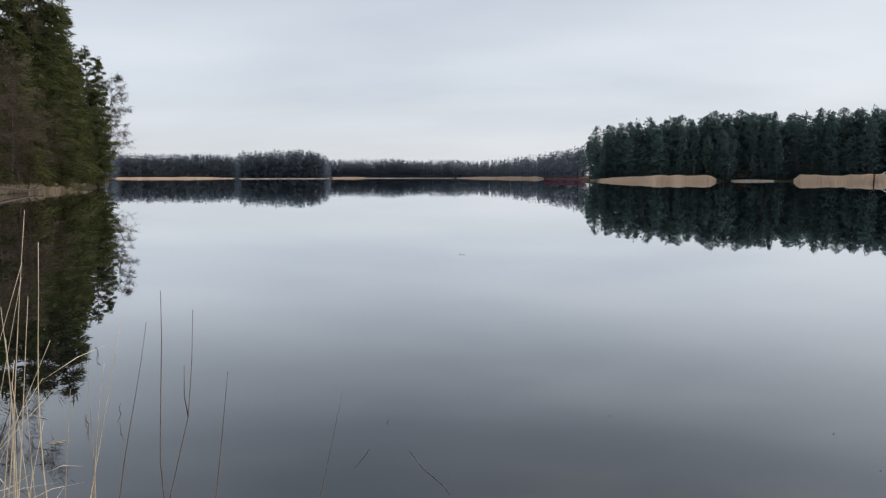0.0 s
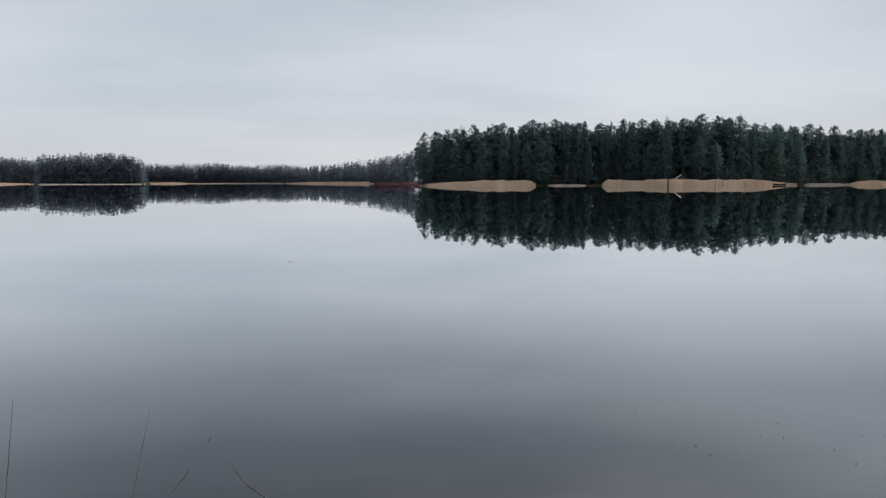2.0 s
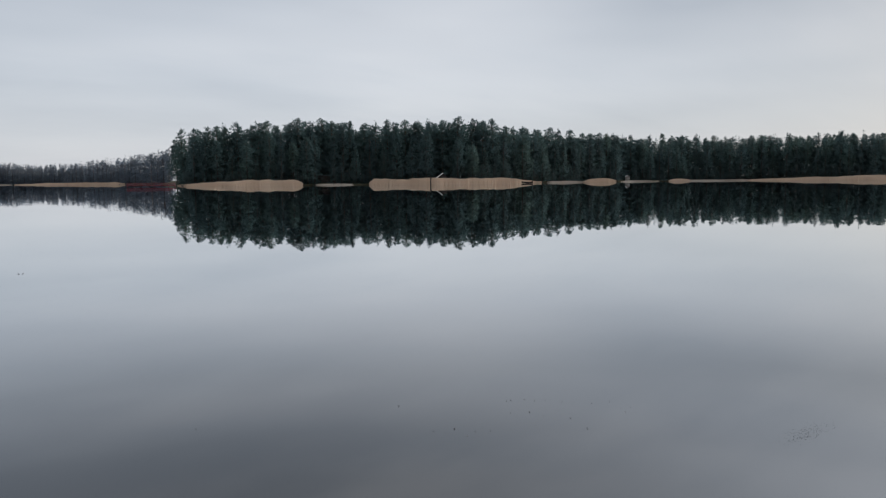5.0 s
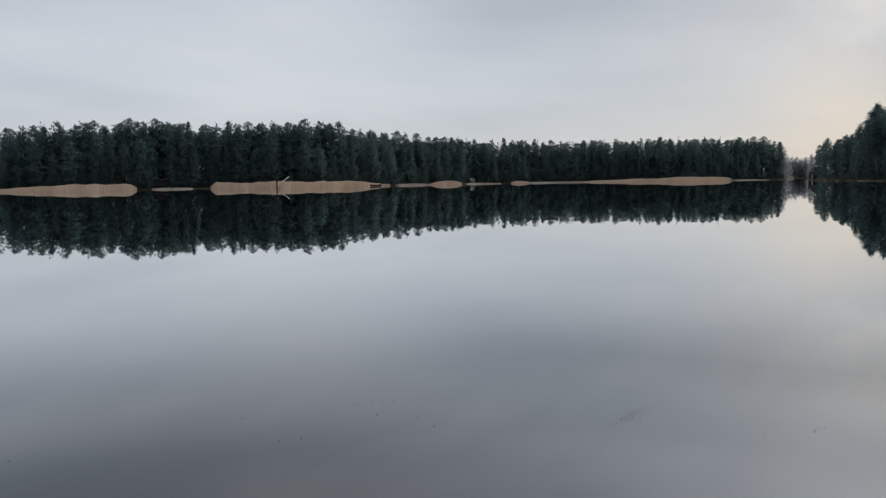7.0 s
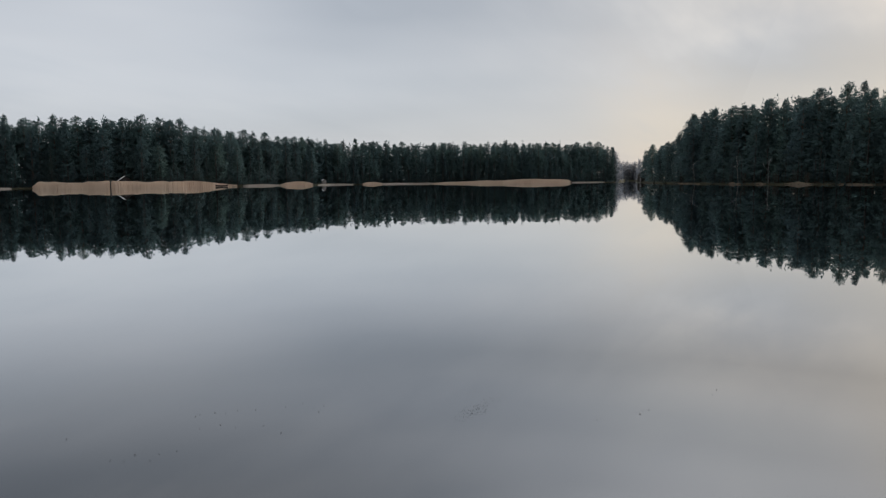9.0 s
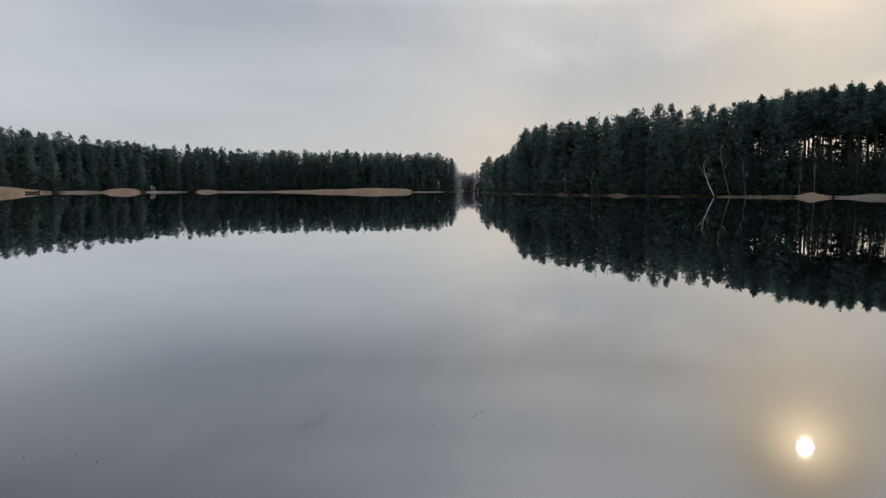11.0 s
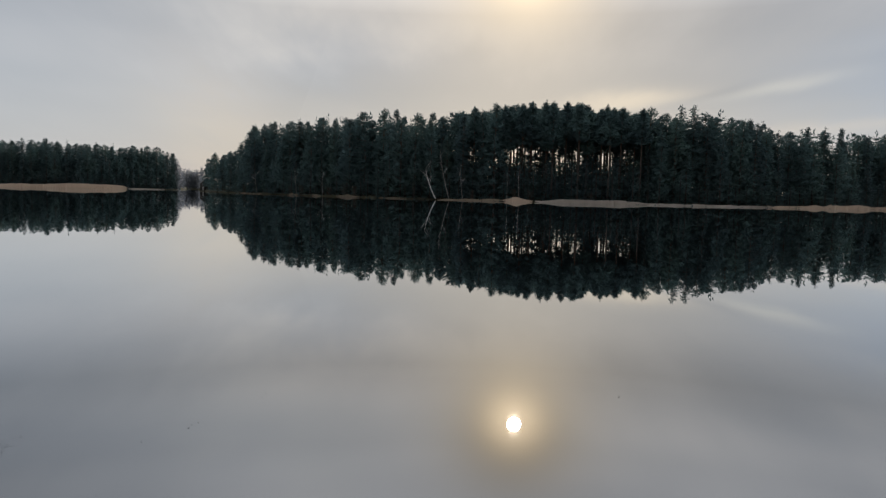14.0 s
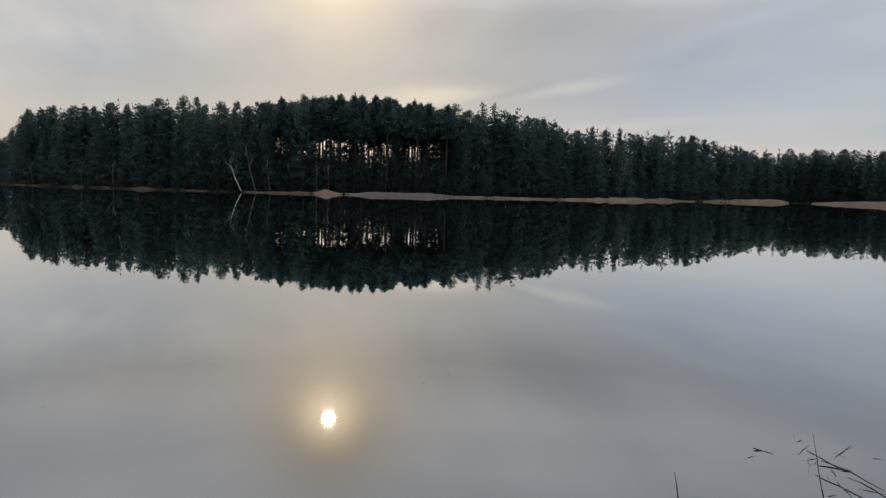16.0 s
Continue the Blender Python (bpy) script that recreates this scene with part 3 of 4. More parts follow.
def front_rows(az0, az1, gap, rows, depth, kinds=None):
    for row in range(rows):
        az = az0 + rng.uniform(0, 0.4)
        while az < az1:
            top = float(canopy(az)) * (rng.uniform(0.95, 1.08) if row else rng.uniform(0.55, 0.99))
            if tall_zone(az):
                top = float(canopy(az)) * rng.uniform(0.92, 1.04)
            inland = 2.5 + row * depth + rng.uniform(0, depth * 0.8)
            if not open_ground(az, inland):
                open_stand = tall_zone(az) and rng.uniform() < (0.92 if az < 104 else 0.6)
                plant(TALL if open_stand else kinds or TREES, az, inland, top)
            az += math.degrees(gap / float(shore(az))) * rng.uniform(0.6, 1.4)


rng = np.random.default_rng(11)
front_rows(11.7, 46, 3.8, 2, 5)
front_rows(46, 70.5, 4.2, 2, 5)
front_rows(72.35, 76, 3.2, 2, 5)
front_rows(76, 92.6, 3.2, 2, 5, SLENDER + TREES[:3])
rng = np.random.default_rng(12)
front_rows(92.6, 107, 2.4, 2, 5, SLENDER)
front_rows(107, 118, 3.2, 2, 5, SLENDER + TREES[:3])
front_rows(118, 142, 4.3, 2, 5)


# the woods behind the first rows and on the far shores, too many to count
def wood(name, label, plots, shapes, mat_crown):
    """plots: rows of azimuth, inland distance, height over the water."""
    crowns, trunks, soft = [], [], []
    for az, inland, top in plots:
        foot = polar(az, float(shore(az)) + inland, float(land(inland)) - 0.1)
        s = (top - foot[2]) / 20
        wide = max(s, 0.5) * rng.uniform(0.9, 1.3)
        a = rng.uniform(0, 6.28)
        turn = np.array([[math.cos(a), -math.sin(a), 0], [math.sin(a), math.cos(a), 0], [0, 0, 1]])
        grow = np.array([wide, wide, s])
        stem, crown = shapes[rng.integers(len(shapes))]
        crowns.append(((crown[0] * grow) @ turn.T + foot, crown[1]))
        soft.append(normals_of(crown) @ turn.T)
        trunks.append(((stem[0] * grow) @ turn.T + foot, stem[1]))
    root = tagged(new(name), label, "woods", kind="stuff")
    part("crowns", mesh_of("crowns", *soup(crowns), mat_crown, False, np.concatenate(soft)), root)
    part("trunks", mesh_of("trunks", *soup(trunks), PINE_BARK), root)
    return root


def wood_shapes(detail, size, bases, tiers=None, trunk=0.2):
    made = []
    for base, spread in bases:
        if tiers:
            crown = spruce_shape(rng, base, spread, *tiers, size, 0.3)[1]
        elif base < 0.1:
            crown = spruce_shape(rng, base, spread, 14 if detail else 9, 6, 4, 3 if detail else 2, size, 0.34)[1]
        else:
            crown = pine_shape(rng, base, spread, 34 if detail else 22, 11, 3 if detail else 2, size, 0.34, 0.5, 0.5, 50)[1]
        made.append((tris_of(tube([(0, 0, 0), (0.1, 0.05, 10), (0, 0, 19.4)], (trunk, 0.7 * trunk, 0.03), 4)), crown))
    return made


NEAR_WOOD = wood_shapes(True, 0.8, [(0.25, 2.9), (0.32, 3.1), (0.3, 2.7), (0.09, 2.4), (0.35, 2.9)])
TALL_WOOD = wood_shapes(True, 0.75, [(0.66, 2.3), (0.63, 2.5), (0.69, 2.4), (0.62, 2.3)], trunk=0.15)
FAR_WOOD = wood_shapes(False, 0.85, [(0.12, 3.4), (0.11, 3.6), (0.05, 2.8), (0.15, 3.0)])
THICKET = wood_shapes(True, 1.0, [(0.04, 4.4), (0.03, 4.0), (0.05, 5.0)], (11, 6, 6, 2))
INNER = wood_shapes(True, 1.6, [(0.04, 3.6), (0.03, 3.3), (0.05, 4.0)], (9, 5, 4, 3))
FAR_FILL = wood_shapes(True, 1.45, [(0.02, 4.0), (0.01, 3.7), (0.03, 4.4)], (10, 6, 6, 2))


def plots(az0, az1, gap, inlands, low=0.90, high=1.05):
    made = []
    for inland in inlands:
        az = az0
        while az < az1:
            # where the shore leaps back, the wood stands on the farther side
            ends = [float(shore(az + k)) for k in (-0.1, -0.05, 0, 0.05, 0.1)]
            back = max(ends) - ends[2] if max(ends) - min(ends) > 40 else 0
            if not open_ground(az, inland):
                made.append((az, inland + back + rng.uniform(-2, 2), float(canopy(az)) * rng.uniform(low, high)))
            az += math.degrees(gap / float(shore(az))) * rng.uniform(0.6, 1.4)
    return made


wood("island_woods", "dense dark pine woods behind the first trees", plots(12.2, 46, 2.8, (13, 20)), NEAR_WOOD, PINE)
wood("point_woods", "dense dark pine woods along a distant shore", plots(45.5, 70.3, 3.0, (13, 20)), NEAR_WOOD, PINE)
wood("headland_woods", "dense dark pine woods on a headland", plots(72.7, 92.6, 2.6, (14, 21)) + plots(107, 116, 2.6, (13, 20)), NEAR_WOOD, PINE)
rng = np.random.default_rng(13)
wood("ridge_pines", "tall bare-stemmed pines along a narrow ridge", plots(92.6, 107, 1.4, (13, 16, 19, 22), 0.9, 1.05), TALL_WOOD, PINE)
wood("ridge_spruces", "young spruces scattered through a pine ridge", plots(92.6, 103, 6, (10, 17), 0.45, 0.85) + plots(103, 107, 6, (10, 17), 0.45, 0.85), NEAR_WOOD, SPRUCE)
rng = np.random.default_rng(14)
wood("bay_woods", "dense dark woods round the end of the bay", plots(116, 142, 2.8, (13, 20)), NEAR_WOOD, PINE)
wood("island_thicket", "dark undergrowth at the foot of lakeside pines", plots(12, 70.6, 2.2, (2.2, 6), 0.14, 0.36), THICKET, SPRUCE)
wood("island_depths", "shaded inner spruces of the lakeside woods", plots(12.4, 46, 2.4, (10, 16, 24), 0.55, 0.86) + plots(46, 70.3, 2.6, (10, 16, 24), 0.55, 0.80), INNER, SPRUCE)
wood("clearing_depths", "shaded spruces behind small lakeside clearings", plots(21.8, 24.0, 1.8, (10, 14), 0.8, 0.96) + plots(31.2, 33.8, 1.8, (12, 18), 0.84, 0.96) + plots(46.3, 48, 2.0, (12, 18), 0.84, 0.96), INNER, SPRUCE)
wood("headland_thicket", "dark young spruces and bushes under tall pines", plots(72.6, 92.8, 2.0, (2.2, 6), 0.14, 0.36) + plots(106.6, 142, 2.2, (2.2, 6), 0.14, 0.36), THICKET, SPRUCE)
wood("headland_depths", "shaded inner spruces of the headland woods", plots(73, 92.4, 2.4, (10, 16, 24), 0.55, 0.86) + plots(107, 142, 2.5, (10, 16, 24), 0.55, 0.86) + plots(92.4, 107, 1.5, (24, 27), 0.35, 0.45), INNER, SPRUCE)
wood("ridge_thicket", "young trees between tall pine trunks", plots(92.4, 107, 1.3, (3, 8, 14), 0.33, 0.44) + plots(92.4, 107, 2.4, (5, 17), 0.38, 0.54), THICKET, SPRUCE)
wood("far_woods", "distant dark woods across the lake", plots(-25.3, 11.4, 3.3, (8, 15), 0.97, 1.08), FAR_WOOD, HAZY_MIXED_WOOD)
wood("far_thicket", "undergrowth along the distant shore", plots(-25.3, 11.4, 2.6, (5, 13), 0.70, 1.0), FAR_FILL, HAZY_MIXED_WOOD)
wood("far_depths", "shaded inner trees of the distant woods", plots(-25.3, 11.4, 2.8, (19, 25), 0.7, 0.94), INNER, HAZY_MIXED_WOOD)
wood("gap_woods", "distant woods closing a narrow inlet, coloured grey for haze", plots(70.4, 72.4, 3.2, (8, 14, 22), 0.86, 1.02), FAR_WOOD, HAZE_GREY_WOOD)
wood("gap_depths", "dense trees at the end of the inlet, greyed for haze", plots(70.4, 72.4, 2.4, (5, 10, 16), 0.60, 0.97), FAR_FILL, HAZE_GREY_WOOD)

# ---- the near wood on the left bank ----
rng = np.random.default_rng(15)
NEAR_GROUP = "trees on the near bank"
CLOSE = []
for base, spread in [(0.04, 3.3), (0.06, 2.9), (0.10, 2.6)]:
    limbs, crown = spruce_shape(rng, base, spread, 21, 8, 16, 4, 0.62, 0.17)
    CLOSE.append(tree_of("spruce_tree", "tall green spruce with drooping boughs on the bank", "tree", (tris_of(trunk_shape(rng, sway=0.05)), limbs, crown), (GREY_BARK, GREY_BARK, BANK_SPRUCE), NEAR_GROUP))
limbs, crown = pine_shape(rng, 0.06, 3.8, 54, 64, 6, 0.32, 0.24, 0.25, 0.30, 50, 0.75)
SLIM_PINE = tree_of("pine_tree", "slender conifer with open layered boughs on the bank", "tree", (tris_of(trunk_shape(rng, radius=0.15)), limbs, crown), (PINE_BARK, PINE_BARK, BANK_SPRUCE), NEAR_GROUP)


def bare_shape(rng, forks, reach, droop, twigs, twig_size, start=0.25, thin=0.02):
    """A leafless tree, 20 m high: rising limbs, side branches and a haze of twigs."""
    limbs, centres, outward = [], [], []
    for i in range(forks):
        u = start + (0.95 - start) * (i + rng.uniform(0, 0.8)) / forks
        a, z = i * 2.4 + rng.uniform(-0.5, 0.5), 20 * u
        length = reach * (1.15 - 0.75 * abs(u - 0.45)) * rng.uniform(0.6, 1.15)
        flat = np.array([math.cos(a), math.sin(a), 0])
        p0 = np.array([0, 0, z])
        p1 = p0 + flat * length * 0.45 + (0, 0, length * 0.5)
        p2 = p0 + flat * length + (0, 0, length * (0.75 - droop))
        limbs.append(tris_of(tube([p0, p1, p2], (0.075 * (1.2 - u), 0.045, 0.012), 4)))
        for j in range(6):
            s = rng.uniform(0.25, 1.0)
            q0 = p0 + (p1 - p0) * s * 2 if s < 0.5 else p1 + (p2 - p1) * (s - 0.5) * 2
            way = unit(flat * rng.uniform(0.3, 1) + rng.normal(0, 0.5, 3) + (0, 0, 0.3 - droop))
            q1 = q0 + way * length * rng.uniform(0.25, 0.5)
            limbs.append(spike(q0, q1, 0.03))
            k = twigs
            t = rng.uniform(0.2, 1.0, k)[:, None]
            centres.append(q0 + (q1 - q0) * t + rng.normal(0, 0.12, (k, 3)))
            outward.append(np.tile(unit(way + (0, 0, -droop)), (k, 1)))
    return soup(limbs), sprays(rng, np.concatenate(centres), np.concatenate(outward), twig_size, 3, 0.0, thin)


def birch_shape(rng, mains, reach):
    """A leafless birch, 20 m high: rising limbs that arch over into hanging twigs. Gives limbs and twigs."""
    limbs, twigs = [], []
    for i in range(mains):
        u = 0.22 + 0.72 * (i + rng.uniform(0, 0.8)) / mains
        a, long = i * 2.4 + rng.uniform(-0.5, 0.5), reach * (1.2 - 0.85 * u) * rng.uniform(0.75, 1.15)
        flat = np.array([math.cos(a), math.sin(a), 0.0])
        t = np.linspace(0, 1, 6)[:, None]
        arc = flat * long * t + np.array([0, 0, 1.0]) * (20 * u + long * (1.05 * t - 0.62 * t ** 2))
        arc[1:] += rng.normal(0, 0.08, (5, 3))
        limbs.append(tris_of(tube(arc, np.linspace(0.085 * (1.2 - u), 0.016, 6), 4)))
        for j in range(12):
            s = rng.uniform(0.8, 4.9)
            p = arc[int(s)] + (arc[int(s) + 1] - arc[int(s)]) * (s % 1)
            way = unit(flat * rng.uniform(0.2, 1) + rng.normal(0, 0.55, 3) + (0, 0, 0.25))
            q = p + way * long * rng.uniform(0.2, 0.42)
            limbs.append(spike(p, q, 0.026))
            for k in range(22):
                root = p + (q - p) * rng.uniform(0.15, 1.0)
                hang = unit(way * 0.55 + rng.normal(0, 0.4, 3) + (0, 0, -0.55)) * rng.uniform(0.4, 1.2)
                twigs.append(spike(root, root + hang, 0.013))
    return soup(limbs), soup(twigs)


def bare_tree(name, label, seed, forks, reach, droop, twigs, size, bark, twig_mat, radius=0.16, start=0.25):
    r = np.random.default_rng(seed)
    if name == "birch_tree":
        limbs, crown = birch_shape(r, forks, reach)
    else:
        limbs, crown = bare_shape(r, forks, reach, droop, twigs, size, start, 0.022)
    root = tagged(new(name), label, "tree", NEAR_GROUP)
    part("trunk", mesh_of("trunk", *tris_of(trunk_shape(r, 19.5, radius, 0.3)), bark, True), root)
    tagged(part("branchwork", mesh_of("branchwork", *limbs, bark), root), kind="stuff")
    tagged(part("twig_haze", mesh_of("twig_haze", *crown, twig_mat), root), kind="stuff")
    return root


BIRCH = bare_tree("birch_tree", "leafless birch with fine drooping pale twigs", 3, 26, 5.2, 0.55, 26, 1.3, OLD_BIRCH, PALE_TWIGS)
ALDER = bare_tree("alder_tree", "leafless brown alder leaning over the bank", 4, 22, 4.2, 0.1, 14, 1.0, GREY_BARK, BROWN_TWIGS)
ALDER_B = bare_tree("alder_tree", "leafless brown alder leaning over the bank", 5, 18, 5.0, 0.2, 16, 1.1, GREY_BARK, BROWN_TWIGS)
BUSH = bare_tree("willow_bush", "leafless brown willow bush at the water's edge", 6, 26, 8.5, 0.2, 5, 2.6, GREY_BARK, BROWN_TWIGS, 0.2, 0.02)


def bank_tree(kind, az, r, height, slim=1.0, tip=0.0):
    """tip: degrees of lean along the shore, clockwise as seen from the lake."""
    inland = min(r - float(shore(az)), 8)
    foot = polar(az, r, float(land(max(inland, 0.2))) - 0.08)
    s = (height - foot[2]) / 20
    out = Vector((math.sin(radians(az)), math.cos(radians(az)), 0))
    m = pose(*foot) @ Matrix.Rotation(radians(tip), 4, out) @ pose(0, 0, 0, 0, 0, rng.uniform(0, 360)) @ Matrix.Diagonal((s * slim, s * slim, s, 1))
    return planted(kind, m)


for az, inland, height, slim in ((-33.5, 6, 21.9, 1.0), (-31.9, 9, 24.7, 0.95), (-30.9, 5, 22.4, 1.05), (-29.9, 8, 25.1, 1.0), (-29.0, 5, 24.1, 1.0), (-28.35, 7, 29.1, 1.0),
                                  (-30.3, 15, 26.4, 1.1), (-28.9, 16, 26.0, 1.1), (-32.6, 16, 24.1, 1.1), (-28.8, 3, 15.6, 1.1), (-29.9, 3, 10.9, 1.2), (-27.75, 5, 25.5, 0.8),
                                  (-27.35, 3, 19, 0.85), (-26.95, 6, 17, 0.85), (-26.75, 3, 13, 0.95), (-26.3, 2.5, 12, 0.9), (-26.05, 1.5, 8, 1.0), (-27.6, 2.5, 12, 1.1)):
    bank_tree(CLOSE[rng.integers(3)], az, float(shore(az)) + inland, height, slim)
for az, inland, height, slim, tip in ((-26.5, 4, 22.6, 1.15, 0), (-26.0, 4, 21.1, 0.8, 2.5), (-26.3, 5, 15.5, 1.2, 1), (-26.0, 3, 11.5, 1.3, 1), (-26.9, 7, 20, 1.0, 0), (-26.2, 8, 17.5, 1.1, 0)):
    bank_tree(SLIM_PINE, az, 123 + inland, height, slim, tip)
bank_tree(BIRCH, -25.66, 132, 19.5, 1.05, 6.0)
bank_tree(BIRCH, -25.70, 133, 14.0, 1.1, 8)
bank_tree(ALDER_B, -32.3, float(shore(-32.3)) + 14, 33, 0.6)
for az, inland, height in ((-33.8, 2, 13), (-32.5, 2, 12.5), (-30.9, 1.5, 10), (-30.1, 1.5, 8), (-29.2, 1.5, 9), (-28.2, 1.5, 7), (-31.5, 3, 14)):
    bank_tree((ALDER, ALDER_B)[rng.integers(2)], az, float(shore(az)) + inland, height, 1.1 if height < 20 else 0.75)
for az, height in ((-34, 4), (-32.9, 4.6), (-32.0, 4), (-31.2, 5), (-30.5, 4), (-29.8, 4.6), (-29.1, 4), (-28.4, 4.4), (-27.7, 4.2), (-27.2, 3.6), (-26.8, 3.6), (-26.45, 3.2), (-26.1, 2.6)):
    bank_tree(BUSH, az, float(shore(az)) + 1.6, height, 0.8)

# leafless birches and bushes on the far headland
HEAD = "pale birches on the headland"
for az, height in ((78.9, 2.2), (79.8, 2.6), (81.9, 2.4), (83.2, 3.0), (84.0, 2.6), (96.9, 2.6), (98.2, 2.4), (86.5, 2.0), (75.4, 2.4), (93.5, 2.2), (103, 2.2)):
    tagged(bank_tree(BUSH, az, float(shore(az)) + 0.5, height, 0.6), group="bushes on the headland")


def leaning_birch(az, r, top, height, radius, bark=None):
    """A pale trunk that leaves the bank at a slant and bends upright."""
    foot, head = polar(az, r, 0.25), polar(top, r + 1.0, height)
    u = np.linspace(0, 1, 9)[:, None]
    line = (head - foot) * u
    line[:, :2] = (head - foot)[:2] * (u * (1.55 - 0.55 * u))
    root = tagged(new("birch_tree"), "white leafless birch leaning out over the water", "tree", HEAD)
    root.location = foot
    part("trunk", mesh_of("trunk", *tris_of(tube(line, radius * (1 - 0.75 * u[:, 0]), 7)), bark or BIRCH_BARK, True), root)
    side = unit(np.array([head[0] - foot[0], head[1] - foot[1], 0.0]))
    limbs, centres, outward = [], [], []
    for i in range(7 if radius > 0.1 else 4):
        p = line[4 + i % 5]
        way = unit(side * rng.uniform(-0.8, 1) + (0, 0, 0.9) + rng.normal(0, 0.3, 3))
        q = p + way * rng.uniform(1.2, 2.6)
        limbs.append(tris_of(tube([p, (p + q) / 2, q], (radius * 0.35, radius * 0.22, 0.015), 4)))
        centres.append(p + (q - p) * rng.uniform(0.3, 1, (5, 1)))
        outward.append(np.tile(way, (5, 1)))
    tagged(part("branchwork", mesh_of("branchwork", *soup(limbs), BIRCH_BARK), root), kind="stuff")
    tagged(part("twig_haze", mesh_of("twig_haze", *sprays(rng, np.concatenate(centres), np.concatenate(outward), 0.9, 3, 0.0, 0.03), PALE_TWIGS), root), kind="stuff")
    return root


leaning_birch(90.55, 171.6, 89.7, 7.6, 0.12)
leaning_birch(91.65, 172.6, 90.85, 12.2, 0.075, OLD_BIRCH)
for az, top, height in ((92.75, 92.5, 7.5), (76.35, 76.2, 6.8), (79.4, 79.3, 6.0), (81.45, 81.4, 6.5), (96.35, 96.3, 6.5), (97.3, 97.25, 6.5)):
    leaning_birch(az, float(shore(az)) - 0.2, top, height, 0.06, OLD_BIRCH)


# ---- reed beds and sedge along the water's edge ----
def reed_bed(az0, az1, depth, heights, mat, name="reed_bed", label="tan bed of dry reeds standing in the shallows", inland=0.6, flop=0.07, tapers=(4.5, 4.5), ragged=0.12):
    mean = float(shore((az0 + az1) / 2))
    length = math.radians(az1 - az0) * mean
    n = int(min(8500, max(600, length * depth * (40 if mean < 450 else 12))))
    u, v = rng.uniform(0, 1, n), rng.uniform(0, 1, n)
    ends = np.sin(np.clip(np.minimum(u * length / tapers[0], (1 - u) * length / tapers[1]), 0, 1) * math.pi / 2)
    az = az0 + (az1 - az0) * u
    r = shore(az) + inland - depth * (v * ends) * (0.85 + 0.15 * np.sin(u * length * 0.7))
    h = np.interp(u, np.linspace(0, 1, len(heights)), heights) * 0.76 * (0.3 + 0.7 * ends)
    h = h * (1 + 0.06 * np.sin(u * length * 0.27 + 1) + 0.02 * np.sin(u * length * 0.9)) * rng.uniform(0.80, 1.04, n)
    # tussocks: the bed stands higher and lower along its length
    steps = np.linspace(0, 1, max(4, int(length / 1.8)))
    h = h * np.interp(u, steps, 1 + ragged * rng.uniform(-1, 1, len(steps)))
    foot = polar(az, r, np.maximum(land(r - shore(az)), -0.1) - 0.05)
    a = -np.radians(az) + rng.uniform(-0.6, 0.6, n)
    wide = 0.025 + 0.0001 * mean
    side = np.stack([np.cos(a), np.sin(a), 0 * a], -1) * (wide * rng.uniform(0.6, 1.3, n))[:, None]
    lean = rng.normal(0, flop, (n, 2)) * h[:, None]
    head = foot + np.concatenate([lean, (h + 0.15)[:, None]], 1)
    verts = np.stack([foot - side, foot + side, head + side * 0.7, head - side * 0.7], 1).reshape(-1, 3)
    return tagged(new(name, mesh_of(name, verts, np.arange(4 * n).reshape(-1, 4), mat)), label, "reeds", "reed beds", "stuff")


# metres over which a bed thins out at either end
TAPERS = {11.75: (14, 2.5), 26.45: (2.5, 0.4), 31.475: (0.4, 14), 43.7: (5, 3), 55.5: (20, 6), 115.9: (18, 12), 126.8: (14, 6), 134.2: (14, 6), -25.36: (10, 40), 1.1: (30, 10)}
SEDGE = dict(mat=PALE_SEDGE, name="sedge_strip", label="low pale strip of dry sedge along the shore")
for az0, az1, depth, heights in ((-25.36, -16.4, 12, (1.7, 2.0, 2.1, 2.0)), (-9.3, -6.2, 9, (1.4, 2.0, 1.6)), (1.1, 8.15, 10, (1.8, 2.0, 2.3)), (11.75, 21.2, 8, (1.4, 2.0, 2.4, 2.6)),
                                  (26.45, 31.40, 8, (2.4, 2.5, 2.6)), (31.475, 40.4, 8, (2.6, 2.6, 2.3, 1.7)), (43.7, 46.25, 6, (1.2, 2.3, 1.9)), (50.2, 51.8, 5, (1.3, 1.3)),
                                  (55.5, 67.0, 8, (0.9, 1.5, 2.4, 2.6)), (96.0, 98.4, 3, (0.8, 1.2, 0.7)), (115.9, 126.3, 4, (0.9, 1.15, 1.0, 0.6)), (126.8, 132.7, 6, (1.0, 1.6, 1.6)), (134.2, 142, 8, (1.2, 2.0, 2.4))):
    reed_bed(az0, az1, depth, heights, REED, tapers=TAPERS.get(az0, (4.5, 4.5)), ragged=0.12 if az0 < 90 or az0 > 120 else 0.5)
for az0, az1, depth, heights in ((-16.2, -9.4, 5, (0.8, 0.6, 0.6)), (-6.4, 1.0, 5, (0.8, 0.8)), (22.2, 25.2, 3, (0.5, 0.6)), (40.8, 43.8, 5, (0.8, 0.7)), (46.6, 49.5, 4, (0.6, 0.6)), (51.6, 56, 4, (0.6, 0.7)),
                                  (67.0, 69.6, 3, (0.5, 0.4))):
    reed_bed(az0, az1, depth, heights, **SEDGE)
